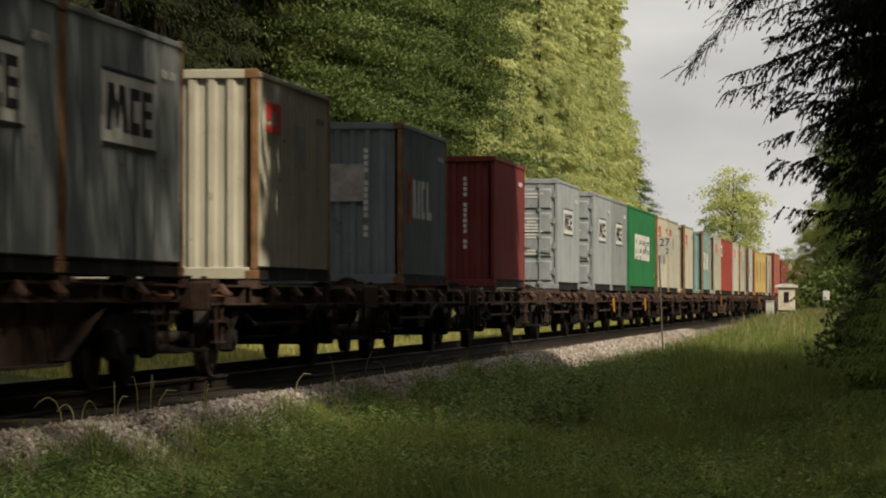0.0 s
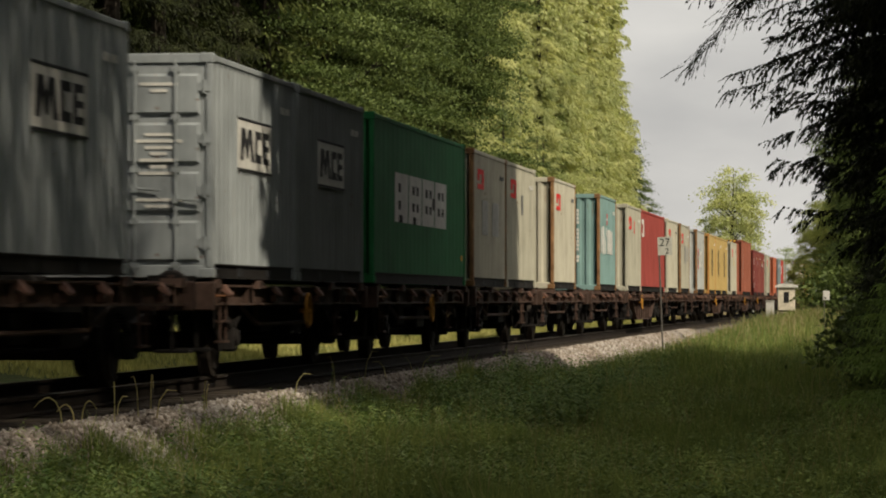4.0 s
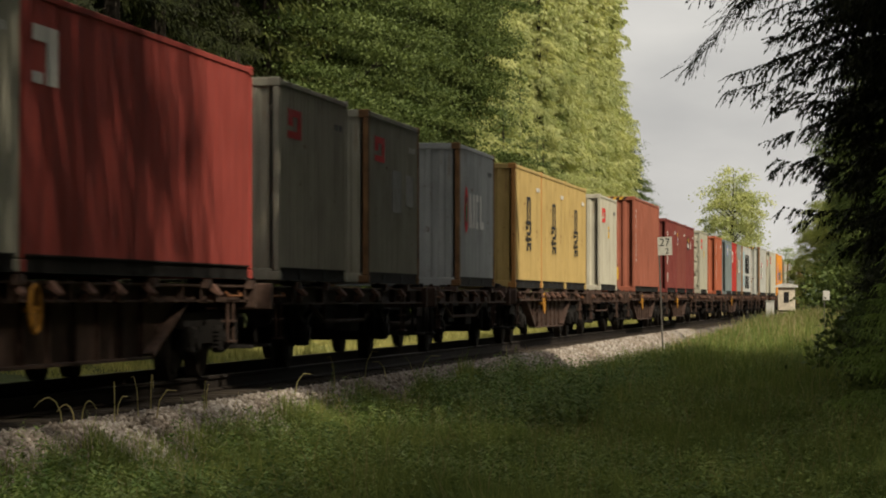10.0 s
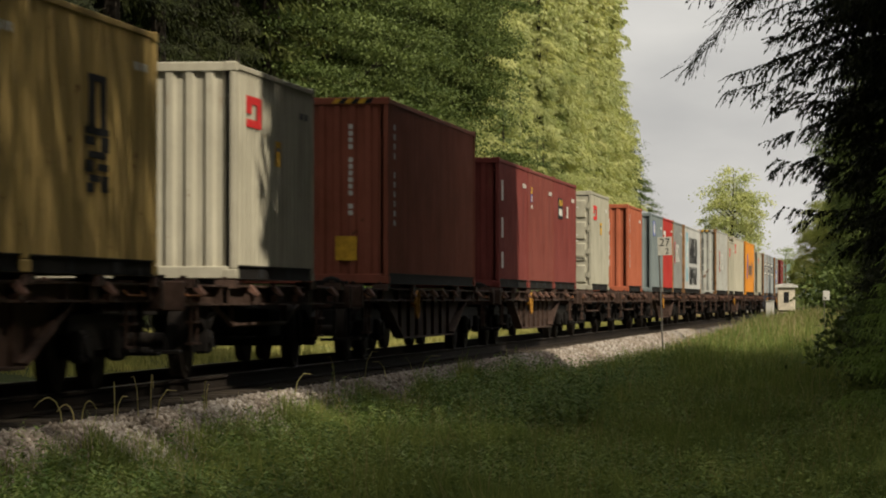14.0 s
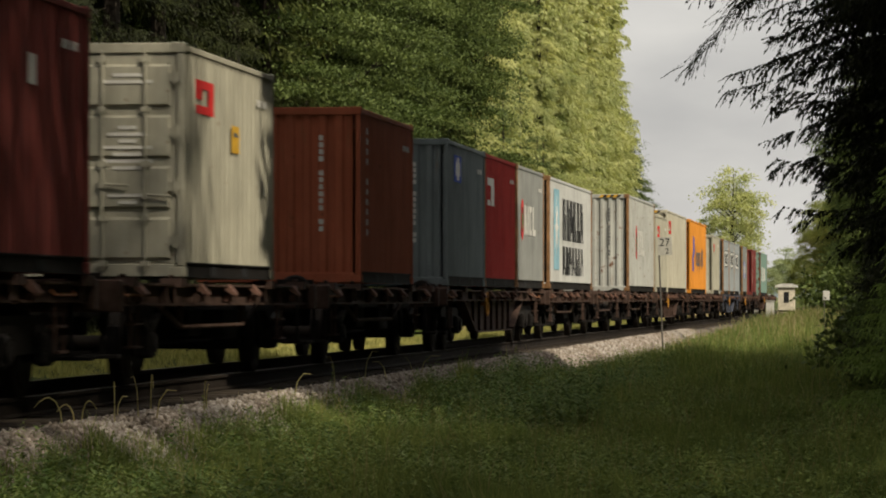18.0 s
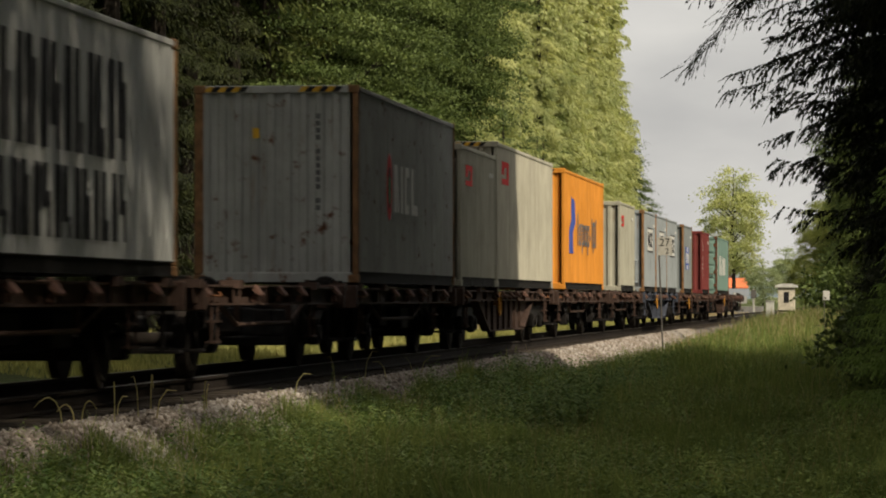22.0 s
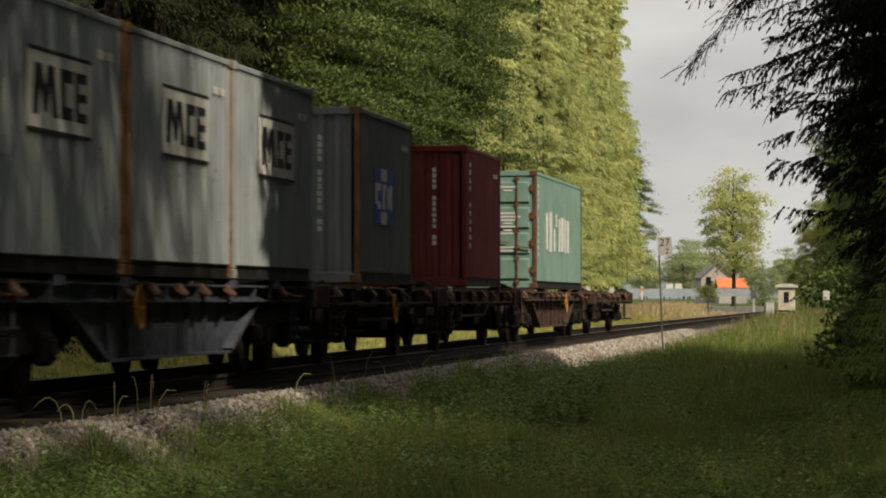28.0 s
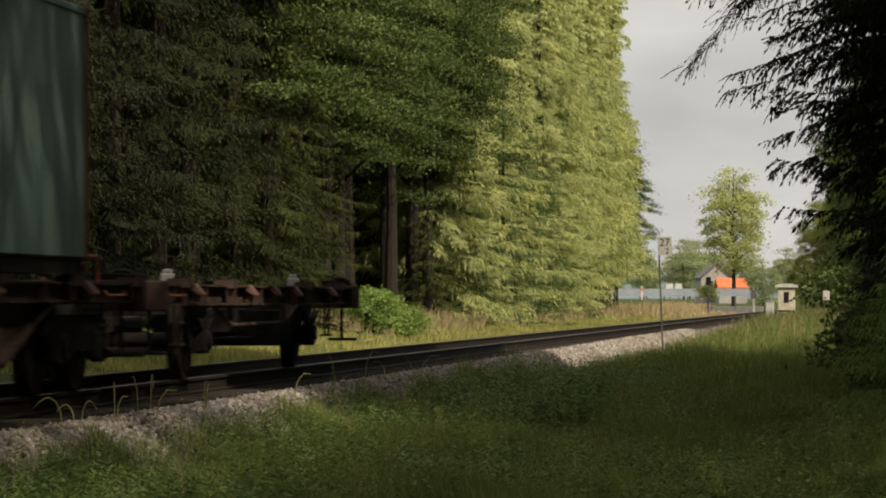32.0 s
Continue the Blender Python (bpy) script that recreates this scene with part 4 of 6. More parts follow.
def bogie_wagon(c0, c1, loads, m, label, handwheel=-2.4):
    """Long flat container wagon on two bogies, with deep fish-bellied middle beams."""
    half, mid = (c1 - c0) / 2, (c0 + c1) / 2 + OFF
    e = thing("container_wagon", pose(0, mid, 0), label, "wagon", "wagons of the train")
    hb = half - 0.62
    for sx in (0, 180):
        part("side_sill", side_sill(hb, 0.90, 1.10), m, e, "channel beam along the side", at=pose(0, 0, 0, 0, 0, sx))

        def belly():
            g = Geo().prism([(-5.7, 0.93), (5.7, 0.93), (3.6, 0.34), (3.3, 0.30), (-3.3, 0.30), (-3.6, 0.34)], "x", 0.98, 1.0)
            g.prism([(-5.7, 0.93), (-5.58, 0.93), (-3.48, 0.35), (-3.6, 0.32)], "x", 0.96, 1.12)
            g.prism([(5.7, 0.93), (3.6, 0.32), (3.48, 0.35), (5.58, 0.93)], "x", 0.96, 1.12)
            g.box(0.96, 1.12, -3.5, 3.5, 0.29, 0.32)
            for k in range(7):
                y = -3.3 + k * 1.1
                g.box(1.0, 1.05, y - 0.008, y + 0.008, 0.32, 0.93)
            return g
        part("fishbelly_beam", sheet(("belly",), belly), m, e, "deep trapezoid beam with stiffeners", at=pose(0, 0, 0, 0, 0, sx))
    for sy in (-1, 1):
        part("headstock", Geo().box(-1.25, 1.25, -0.08, 0.08, 0.82, 1.13, 0.015), m, e, at=pose(0, sy * hb, 0))
        bogie(e, sy * (half - 2.85))
        part("bolster", Geo().box(-1.1, 1.1, -0.25, 0.25, 0.88, 1.08, 0.01), GRIME_SHADE, e, at=pose(0, sy * (half - 2.85), 0))
    part("centre_beam", Geo().box(-0.25, 0.25, -hb, hb, 0.82, 1.05, 0.01), GRIME_SHADE, e)
    for k in range(9):
        y = -hb + hb * 2 * (k + 0.5) / 9
        part("cross_beam", sheet(("cross_beam",), None), GRIME_SHADE, e, at=pose(0, y, 0))
    part("brake_gear", Geo().tube((-0.4, 1.0, 0.7), (-0.4, 1.9, 0.7), 0.17, None, 14).box(0.3, 0.8, -1.2, -0.3, 0.5, 0.85, 0.02).tube((0, -6, 0.55), (0, 6, 0.55), 0.03, None, 6), GRIME_SHADE, e)
    buffers_and_hook(e, half, m)
    spigots(e, loads, m)
    for y in (-hb + 1.0, hb - 1.4):
        part("step_ladder", sheet(("ladder",), None), m, e, at=pose(0, y, 0))
        part("grab_rail", sheet(("grab",), lambda: Geo().tube((1.16, 0, 1.02), (1.2, 0, 0.97), 0.014, None, 6).tube((1.2, 0, 0.97), (1.2, 0.9, 0.97), 0.014, None, 6).tube((1.2, 0.9, 0.97), (1.16, 0.9, 1.02), 0.014, None, 6)), RUST, e, at=pose(0, y - 0.2, 0))
    if handwheel:
        part("brake_handwheel", sheet(("ring",), ring), WORN_YELLOW, e, "worn yellow brake hand wheel", at=pose(1.2, handwheel, 0.84))
    folding_brackets(e, (-8.0, -3.1, -1.6, -0.1, 1.3, 2.9, 6.8))
    return e


WAGONS = []
LA = "rust-brown two-axle flat wagon carrying a container"
LB = "rust-brown bogie flat wagon with fish-bellied frame"
FEET20, FEET60 = (-3.0, 3.0), (-9.1, -6.2, -3.1, 3.1, 6.2, 9.1)
for c0, c1 in ((42.2, 56.2), (56.2, 70.0), (70.0, 84.1), (84.1, 98.3), (98.3, 112.1), (112.1, 125.6), (125.6, 139.0), (139.0, 152.9), (152.9, 166.7)):
    WAGONS.append(two_axle_wagon(c0, c1, FEET20 + (-5.9, 5.9), FRAME, LA, c0 in (98.3, 112.1)))
for c0, c1 in ((22.5, 42.2), (166.7, 186.4), (217.2, 236.9), (250.9, 270.5), (270.5, 290.3), (318.2, 338.1), (377.9, 397.5)):
    WAGONS.insert(0, bogie_wagon(c0, c1, FEET60, FRAME, LB))
for c0, c1 in ((186.4, 203.4), (203.4, 217.2), (236.9, 250.9), (290.3, 304.3), (304.3, 318.2), (338.1, 352.1), (352.1, 364.2), (364.2, 377.9), (397.5, 414.8), (414.8, 428.7)):
    WAGONS.append(two_axle_wagon(c0, c1, FEET20 + (-5.6, 5.6), FRAME, LA if c0 != 352.1 else "empty rust-brown two-axle flat wagon"))
WAGONS.append(bogie_wagon(428.7, 448.4, FEET60, BLUEFRAME, "faded blue-black bogie flat wagon with fish-bellied frame"))
for c0, c1 in ((448.4, 462.3), (462.3, 475.6)):
    WAGONS.append(two_axle_wagon(c0, c1, FEET20 + (-5.9, 5.9), FRAME, LA, c0 == 448.4))
WAGONS.append(bogie_wagon(475.6, 495.3, FEET60, FRAME, LB, 2.3))
WAGONS.append(two_axle_wagon(495.3, 511.0, FEET20 + (-5.9, 5.9), FRAME, "empty rust-brown two-axle flat wagon at the train's end"))


for y in (3.4, -5.45):
    part("end_lamp_box", Geo().box(-0.075, 0.075, -0.06, 0.06, 1.105, 1.22, 0.015).box(-0.05, 0.05, -0.04, 0.04, 1.22, 1.27, 0.01), WHITE, WAGONS[-1], "white painted box on the deck", at=pose(0.9, y, 0))
part("deck_rail", Geo().tube((0.95, 6.9, 1.1), (0.95, 6.9, 1.36), 0.02, None, 6).tube((0.95, 6.9, 1.36), (0.95, 8.3, 1.36), 0.02, None, 6).tube((0.95, 8.3, 1.36), (0.95, 8.3, 1.1), 0.02, None, 6), plain("faded_red_rail", (0.32, 0.08, 0.05), 0.8), WAGONS[-2], "faded red hand rail on the deck")


# ---------------------------------------------------------------- plants
def diamonds(p, along, across, length, width):
    """Leaf-shaped quads: p the foot, along the way to the tip, across the way of the width (arrays)."""
    length, width = np.asarray(length)[:, None], np.asarray(width)[:, None]
    mid = p + along * length * 0.45
    tip = p + along * length
    co = np.stack([p, mid + across * width * 0.5, tip, mid - across * width * 0.5], 1)
    n = len(p)
    return co.reshape(-1, 3), np.arange(4 * n).reshape(n, 4)


def unit(v):
    return v / np.maximum(np.linalg.norm(v, axis=-1, keepdims=True), 1e-9)


def limb_geo(g, pts, r0, r1, n=6):
    k = len(pts) - 1
    for i in range(k):
        a, b = r0 + (r1 - r0) * i / k, r0 + (r1 - r0) * (i + 1) / k
        g.tube(pts[i], pts[i + 1], a, b, n)


def spruce_meshes(seed, H, R, z_first, per_m, twig, droop, whorl=0.42, arms=7, fan=4, reach_k=1.0, hang=0.95, ways=None, fine_to=99.0, slim=1.0):
    """Trunk with branch stems, and the needle sprays, of a conifer."""
    rng = np.random.default_rng(seed)
    g = Geo()
    limb_geo(g, [(0, 0, -0.3), (0.02, 0.03, H * 0.35), (-0.03, 0.0, H * 0.7), (0, 0, H)], 0.012 * H + 0.05, 0.02, 9)
    P, A, C, Ln, Wd = [], [], [], [], []
    z = z_first
    while z < H - 0.4:
        f = 1 - z / H
        r = R * (f ** 0.75) * rng.uniform(0.78, 1.12)
        for k in range(arms):
            a = 2 * math.pi * (k + rng.uniform(-0.35, 0.35)) / arms + z * 1.7
            rr = r * rng.uniform(0.6, 1.15)
            zz = z + rng.uniform(-0.4, 0.4) * whorl
            if ways and z < 9:
                a = radians(ways[k])
                zz = z
                rr = r
            coarse = zz > fine_to
            n = max(4, int(rr * per_m * (0.3 if coarse else 1.0)))
            big = twig * (2.6 if coarse else 1.0)
            t = np.sort(rng.uniform(0.12, 1.0, n))
            out = np.array([math.cos(a), math.sin(a), 0.0])
            side = np.array([-math.sin(a), math.cos(a), 0.0])
            hz = zz + rr * (-droop * t ** 1.3 + 0.55 * droop * t ** 3.2)
            base = out[None] * (rr * t)[:, None] + np.array([0, 0, 1.0])[None] * hz[:, None]
            if k % 2 == 0 and z < 9:
                tt = np.linspace(0, 0.9, 4)
                hh = zz + rr * (-droop * tt ** 1.3 + 0.55 * droop * tt ** 3.2)
                limb_geo(g, [tuple(out * rr * q + np.array([0, 0, h])) for q, h in zip(tt, hh)], 0.03, 0.008, 4)
            for j in range(fan if not coarse else max(3, fan // 2)):
                s = rng.choice([-1.0, 1.0], n) * rng.uniform(0.15, 1.0, n)
                d = out[None] * rng.uniform(0.25, 1.0, n)[:, None] + side[None] * s[:, None] + np.array([0, 0, 1.0])[None] * rng.uniform(-hang, 0.02, n)[:, None]
                d = unit(d)
                reach = (0.25 + 0.75 * (1 - t)) * min(1.0, 0.5 * rr) * reach_k
                foot = base + side[None] * (s * reach * rng.uniform(0.0, 1.0, n) * 0.65)[:, None] + rng.normal(0, 0.05, (n, 3))
                foot[:, 2] -= np.abs(s) * reach * 0.22
                P.append(foot)
                A.append(d)
                C.append(unit(np.cross(d, rng.normal(0, 1, (n, 3)))))
                Ln.append(big * rng.uniform(0.6, 1.35, n))
                Wd.append(big * rng.uniform(0.14, 0.26, n) * (1.0 if coarse else slim))
        z += whorl * rng.uniform(0.8, 1.2)
    co, q = diamonds(np.concatenate(P), np.concatenate(A), np.concatenate(C), np.concatenate(Ln), np.concatenate(Wd))
    return g.mesh("trunk"), mesh_np("crown", co, q)


def plume_meshes(seed, H, R, z_first, whorl, arms, per_m, twig, strand, width, fall=0.4, lift=0.3, ways=None, fine_to=99.0, spread=0.8, stems=True, shape=None):
    """Conifer whose boughs carry hanging strands of short needle sprays; boughs stand apart, with dark gaps."""
    rng = np.random.default_rng(seed)
    g = Geo()
    limb_geo(g, [(0, 0, -0.3), (0.02, 0.03, H * 0.35), (-0.03, 0.0, H * 0.7), (0, 0, H)], 0.010 * H + 0.04, 0.02, 9)
    P, A, C, Ln, Wd = [], [], [], [], []
    z = z_first
    up = np.array([0, 0, 1.0])
    while z < H - 0.4:
        r = R * ((1 - z / H) ** 0.8) * rng.uniform(0.8, 1.1)
        if shape:
            r = float(np.interp(z, *shape)) * rng.uniform(0.92, 1.08)
        for k in range(arms):
            a = 2 * math.pi * (k + rng.uniform(-0.4, 0.4)) / arms + z * 1.7
            zz, rr = z + rng.uniform(-0.5, 0.5) * whorl, r * rng.uniform(0.55, 1.08)
            if ways and z < z_first + 0.1:
                a, zz, rr = radians(ways[k]), z, R * (1 - 0.14 * k)
            coarse = zz > fine_to
            n = max(3, int(rr * per_m * (0.35 if coarse else 1.0)))
            m = 2 if coarse else strand
            t = np.sort(rng.uniform(0.1, 1.0, n))
            out = np.array([math.cos(a), math.sin(a), 0.0])
            side = np.array([-math.sin(a), math.cos(a), 0.0])
            f = fall * rng.uniform(0.6, 1.35) if not ways else fall
            hz = zz + rr * (-f * t ** 1.3 + lift * f * t ** 3.2)
            base = out * (rr * t)[:, None] + up * hz[:, None]
            if stems and not coarse:
                tt = np.linspace(0, 0.78, 5)
                hh = zz + rr * (-f * tt ** 1.3 + lift * f * tt ** 3.2)
                limb_geo(g, [tuple(out * rr * q + up * h) for q, h in zip(tt, hh)], 0.016, 0.004, 4)
            sd = rng.choice([-1.0, 1.0], n) * rng.uniform(0.1, 1.0, n) * spread
            ahead = rng.uniform(0.1, 0.9, n)
            L = twig * (0.45 + 0.75 * (1 - t)) * rng.uniform(0.5, 1.3, n) * min(1.0, 0.35 + 0.4 * rr)
            sag = rng.uniform(0.25, 1.0, n)
            for j in range(m):
                q0, q1 = j / m, (j + 1.35) / m
                p0 = base + side * (sd * L * q0)[:, None] + out * (ahead * L * q0)[:, None] - up * (sag * L * q0 ** 1.6)[:, None]
                p1 = base + side * (sd * L * q1)[:, None] + out * (ahead * L * q1)[:, None] - up * (sag * L * q1 ** 1.6)[:, None]
                p1 += rng.normal(0, 0.12, (n, 3)) * (L / m)[:, None]
                d = p1 - p0
                P.append(p0)
                A.append(unit(d))
                C.append(unit(np.cross(d, rng.normal(0, 1, (n, 3)) + out * 1.5)))
                Ln.append(np.linalg.norm(d, axis=1))
                Wd.append(width * rng.uniform(0.6, 1.3, n) * (3.2 if coarse else 1.0))
        z += whorl * rng.uniform(0.75, 1.25)
    co, q = diamonds(np.concatenate(P), np.concatenate(A), np.concatenate(C), np.concatenate(Ln), np.concatenate(Wd))
    return g.mesh("trunk"), mesh_np("crown", co, q)


def broadleaf_meshes(seed, H, R, z_low, clusters, leaves, leaf, spread=0.6, flat=0.3):
    """Trunk with limbs, and a crown of leaf clumps with gaps, of a deciduous tree."""
    rng = np.random.default_rng(seed)
    g = Geo()
    limb_geo(g, [(0, 0, -0.3), (0.1, 0.05, H * 0.25), (-0.05, 0.12, H * 0.55), (0.05, 0, H * 0.9)], 0.014 * H + 0.04, 0.03, 9)
    u = unit(rng.normal(0, 1, (clusters, 3)))
    rad = rng.uniform(0.35, 1.0, clusters) ** 0.5
    lump = 0.8 + 0.25 * np.sin(3 * u[:, 0] + seed) * np.cos(4 * u[:, 1]) + 0.12 * np.sin(7 * u[:, 2])
    c = u * (rad * lump)[:, None]
    zc, hz = (H + z_low) / 2, (H - z_low) / 2
    cen = np.stack([c[:, 0] * R, c[:, 1] * R, zc + c[:, 2] * hz], -1)
    for i in range(0, clusters, max(1, clusters // 26)):
        e = cen[i]
        z0 = max(z_low * 0.7, e[2] - 0.7 * math.hypot(e[0], e[1]))
        limb_geo(g, [(0, 0, z0), (e[0] * 0.5, e[1] * 0.5, z0 + (e[2] - z0) * 0.6), tuple(e)], 0.02 + 0.004 * H, 0.012, 5)
    n = clusters * leaves
    idx = np.repeat(np.arange(clusters), leaves)
    sc = rng.uniform(0.6, 1.35, clusters)[idx] * spread
    off = rng.normal(0, 1, (n, 3)) * np.stack([sc, sc, sc * flat], -1)
    off[:, 2] -= 0.28 * (off[:, 0] * u[idx, 0] + off[:, 1] * u[idx, 1])
    p = cen[idx] + off
    d = unit(rng.normal(0, 1, (n, 3)) + np.array([0, 0, -0.25]) + 0.6 * unit(off))
    a = unit(np.cross(d, rng.normal(0, 1, (n, 3)) + np.array([0, 0, 0.6])))
    co, q = diamonds(p, d, a, leaf * rng.uniform(0.7, 1.4, n), leaf * rng.uniform(0.5, 0.85, n))
    return g.mesh("trunk"), mesh_np("crown", co, q)


# Dark and near-black needles: the forest's shade is put into these colours.
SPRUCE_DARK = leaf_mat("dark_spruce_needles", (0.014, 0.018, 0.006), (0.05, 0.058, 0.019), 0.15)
SPRUCE_SHADED = leaf_mat("shade_darkened_spruce_needles", (0.008, 0.010, 0.004), (0.034, 0.040, 0.014), 0.1)
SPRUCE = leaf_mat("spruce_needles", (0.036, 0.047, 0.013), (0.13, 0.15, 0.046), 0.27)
# Pale yellow-green raised well up, so the colour itself holds sunlight.
LARCH = leaf_mat("sun_brightened_needles", (0.40, 0.42, 0.20), (0.58, 0.59, 0.32), 0.5)
OAK = leaf_mat("broad_leaves", (0.044, 0.066, 0.02), (0.17, 0.215, 0.078), 0.34)
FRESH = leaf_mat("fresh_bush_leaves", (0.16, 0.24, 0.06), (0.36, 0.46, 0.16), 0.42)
# Lit version of the spruce needles; the sun is in the tone.
EDGE = leaf_mat("sun_brightened_spruce_needles", (0.06, 0.085, 0.032), (0.19, 0.235, 0.095), 0.35)
PALE = leaf_mat("pale_broad_leaves", (0.12, 0.14, 0.04), (0.30, 0.33, 0.12), 0.42)


STANDS = {}


def tree(meshes, mat, x, y, label, category, name, group, scale=1.0, yaw=0.0, sink=0.15, stand=None):
    """One tree; the deep forest's trees are joined into one stand each."""
    z = float(ground_z(x, y)) - sink
    m = pose(x, y, z, 0, 0, yaw) @ Matrix.Diagonal((scale, scale, scale, 1))
    if stand:
        if stand not in STANDS:
            STANDS[stand] = new("spruce_forest")
            tagged(STANDS[stand], stand, "forest", kind="stuff")
        part("trunk", meshes[0], BARK, STANDS[stand], at=m)
        part("crown", meshes[1], mat, STANDS[stand], at=m)
        return STANDS[stand]
    e = thing(name, m, label, category, group)
    part("trunk", meshes[0], BARK, e, "grey-brown trunk with limbs")
    part("crown", meshes[1], mat, e)
    return e


def build_trees():
    rnd = random.Random(11)
    near = [plume_meshes(1, 23, 4.2, 1.0, 1.0, 6, 64, 0.6, 8, 0.034, 0.5, 0.5, None, 10), plume_meshes(2, 25, 4.0, 1.4, 1.1, 6, 64, 0.66, 8, 0.034, 0.6, 0.45, None, 10)]
    bright = [plume_meshes(3, 25, 3.4, 0.4, 0.55, 10, 42, 0.75, 4, 0.052, 0.55, 0.4, None, 17, 0.8, False), plume_meshes(4, 23, 3.1, 0.3, 0.55, 10, 42, 0.7, 4, 0.052, 0.7, 0.4, None, 17, 0.8, False), plume_meshes(5, 26, 3.7, 0.5, 0.58, 10, 42, 0.8, 4, 0.054, 0.6, 0.5, None, 17, 0.8, False)]
    bare_foot = plume_meshes(17, 25, 3.5, 3.6, 0.58, 10, 34, 0.8, 4, 0.072, 0.6, 0.5, None, 17, 0.8, False)
    leafy = [broadleaf_meshes(6, 19, 4.6, 2.2, 210, 330, 0.12, 0.44, 0.3), broadleaf_meshes(7, 18, 4.3, 1.6, 200, 330, 0.115, 0.42, 0.28), broadleaf_meshes(8, 21, 4.8, 1.6, 220, 330, 0.12, 0.46, 0.3)]
    high = broadleaf_meshes(9, 18, 4.0, 6.2, 170, 420, 0.12, 0.5, 0.35)
    tall = spruce_meshes(24, 30, 5.6, 7.5, 4, 0.6, 0.35, 0.7, 7, 4)
    for x0 in (-15.5, -20.0, -25.0):
        y = 44.0
        while y < 262:
            tree(tall, SPRUCE_SHADED, x0 + rnd.uniform(-0.8, 0.8), y, "tall spruce inside the dark forest across the line", "tree", "spruce_tree", "forest across the line", rnd.uniform(0.72, 0.9), rnd.uniform(0, 360), stand="dense dark spruce forest across the line")
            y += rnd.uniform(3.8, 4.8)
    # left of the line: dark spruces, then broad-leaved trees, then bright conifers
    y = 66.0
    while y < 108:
        # needles darker below y = 92, with the shade held in the colour
        tree(near[rnd.randrange(2)], SPRUCE_SHADED if y < 92 else SPRUCE_DARK, -9.2 + rnd.uniform(-0.7, 0.5), y, "tall dark spruce with drooping branches beside the line", "tree", "spruce_tree", "forest edge", rnd.uniform(0.9, 1.1), rnd.uniform(0, 360))
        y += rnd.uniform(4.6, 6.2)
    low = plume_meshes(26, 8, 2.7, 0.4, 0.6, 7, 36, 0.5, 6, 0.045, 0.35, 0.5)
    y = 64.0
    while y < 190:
        tree(low, SPRUCE_SHADED, -12.2 + rnd.uniform(-0.6, 0.8), y, "young spruce in the dark undergrowth", "tree", "spruce_tree", "forest across the line", rnd.uniform(0.6, 1.0), rnd.uniform(0, 360))
        y += rnd.uniform(3.0, 4.4)
    fans = [broadleaf_meshes(12, 19, 4.4, 4.2, 84, 620, 0.11, 0.62, 0.15), broadleaf_meshes(13, 20, 4.6, 4.8, 88, 620, 0.11, 0.66, 0.16), broadleaf_meshes(14, 18, 4.2, 3.6, 80, 620, 0.105, 0.6, 0.15)]
    y, k = 106.0, 0
    while y < 150:
        tree(fans[k % 3], OAK, -9.3 + rnd.uniform(-0.6, 0.6), y, "broad-leaved tree with layered sprays of leaves at the forest edge", "tree", "broadleaf_tree", "forest edge", rnd.uniform(0.9, 1.1), rnd.uniform(0, 360))
        tree(leafy[k % 3], OAK, -12.6 + rnd.uniform(-0.6, 0.6), y + 2.4, "broad-leaved tree with a dense green crown inside the forest edge", "tree", "broadleaf_tree", "forest edge", rnd.uniform(0.95, 1.15), rnd.uniform(0, 360))
        y, k = y + rnd.uniform(5.0, 6.2), k + 1
    for x, y, s, k in ((-8.6, 104.5, 0.8, 0), (-8.4, 110.5, 0.62, 1), (-8.2, 141.5, 0.6, 0), (-8.6, 147.0, 0.75, 1)):
        tree(near[k], SPRUCE, x, y, "green spruce with layered drooping boughs at the forest edge", "tree", "spruce_tree", "forest edge", s, rnd.uniform(0, 360))
    for x, y, s in ((-9.0, 121, 0.9), (-8.6, 131, 0.95), (-8.3, 140, 0.9)):
        tree(high, OAK, x, y, "oak with a dark lumpy crown over the forest edge", "tree", "broadleaf_tree", "forest edge", s, rnd.uniform(0, 360))
    for x, y, s in ((-7.9, 106.0, 0.7), (-8.1, 110.5, 0.55), (-8.2, 138.5, 0.7), (-7.8, 143.5, 0.9)):
        tree(low, SPRUCE, x, y, "young green spruce before the forest edge", "tree", "spruce_tree", "forest edge", s, rnd.uniform(0, 360))
    edge = [plume_meshes(15, 13, 2.6, 0.3, 0.55, 8, 44, 0.5, 6, 0.042, 0.3, 0.7, None, 99, 0.7, False), plume_meshes(16, 11, 2.4, 0.3, 0.5, 8, 44, 0.46, 6, 0.042, 0.34, 0.7, None, 99, 0.7, False)]
    y = 148.0
    while y < 214:
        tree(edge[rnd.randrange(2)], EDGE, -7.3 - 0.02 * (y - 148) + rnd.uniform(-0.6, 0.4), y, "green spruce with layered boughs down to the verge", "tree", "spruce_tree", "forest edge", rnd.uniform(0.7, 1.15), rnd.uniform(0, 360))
        y += rnd.uniform(5.0, 8.5)
    for x, y, s, m in ((-10.8, 242, 0.66, leafy[0]), (-9.3, 244, 0.72, high), (-9.2, 249, 0.66, leafy[1])):
        tree(m, OAK, x, y, "round green broad-leaved tree at the end of the forest", "tree", "broadleaf_tree", "forest edge", s, rnd.uniform(0, 360))
    y = 143.0
    while y < 240:
        s = rnd.uniform(0.84, 1.12)
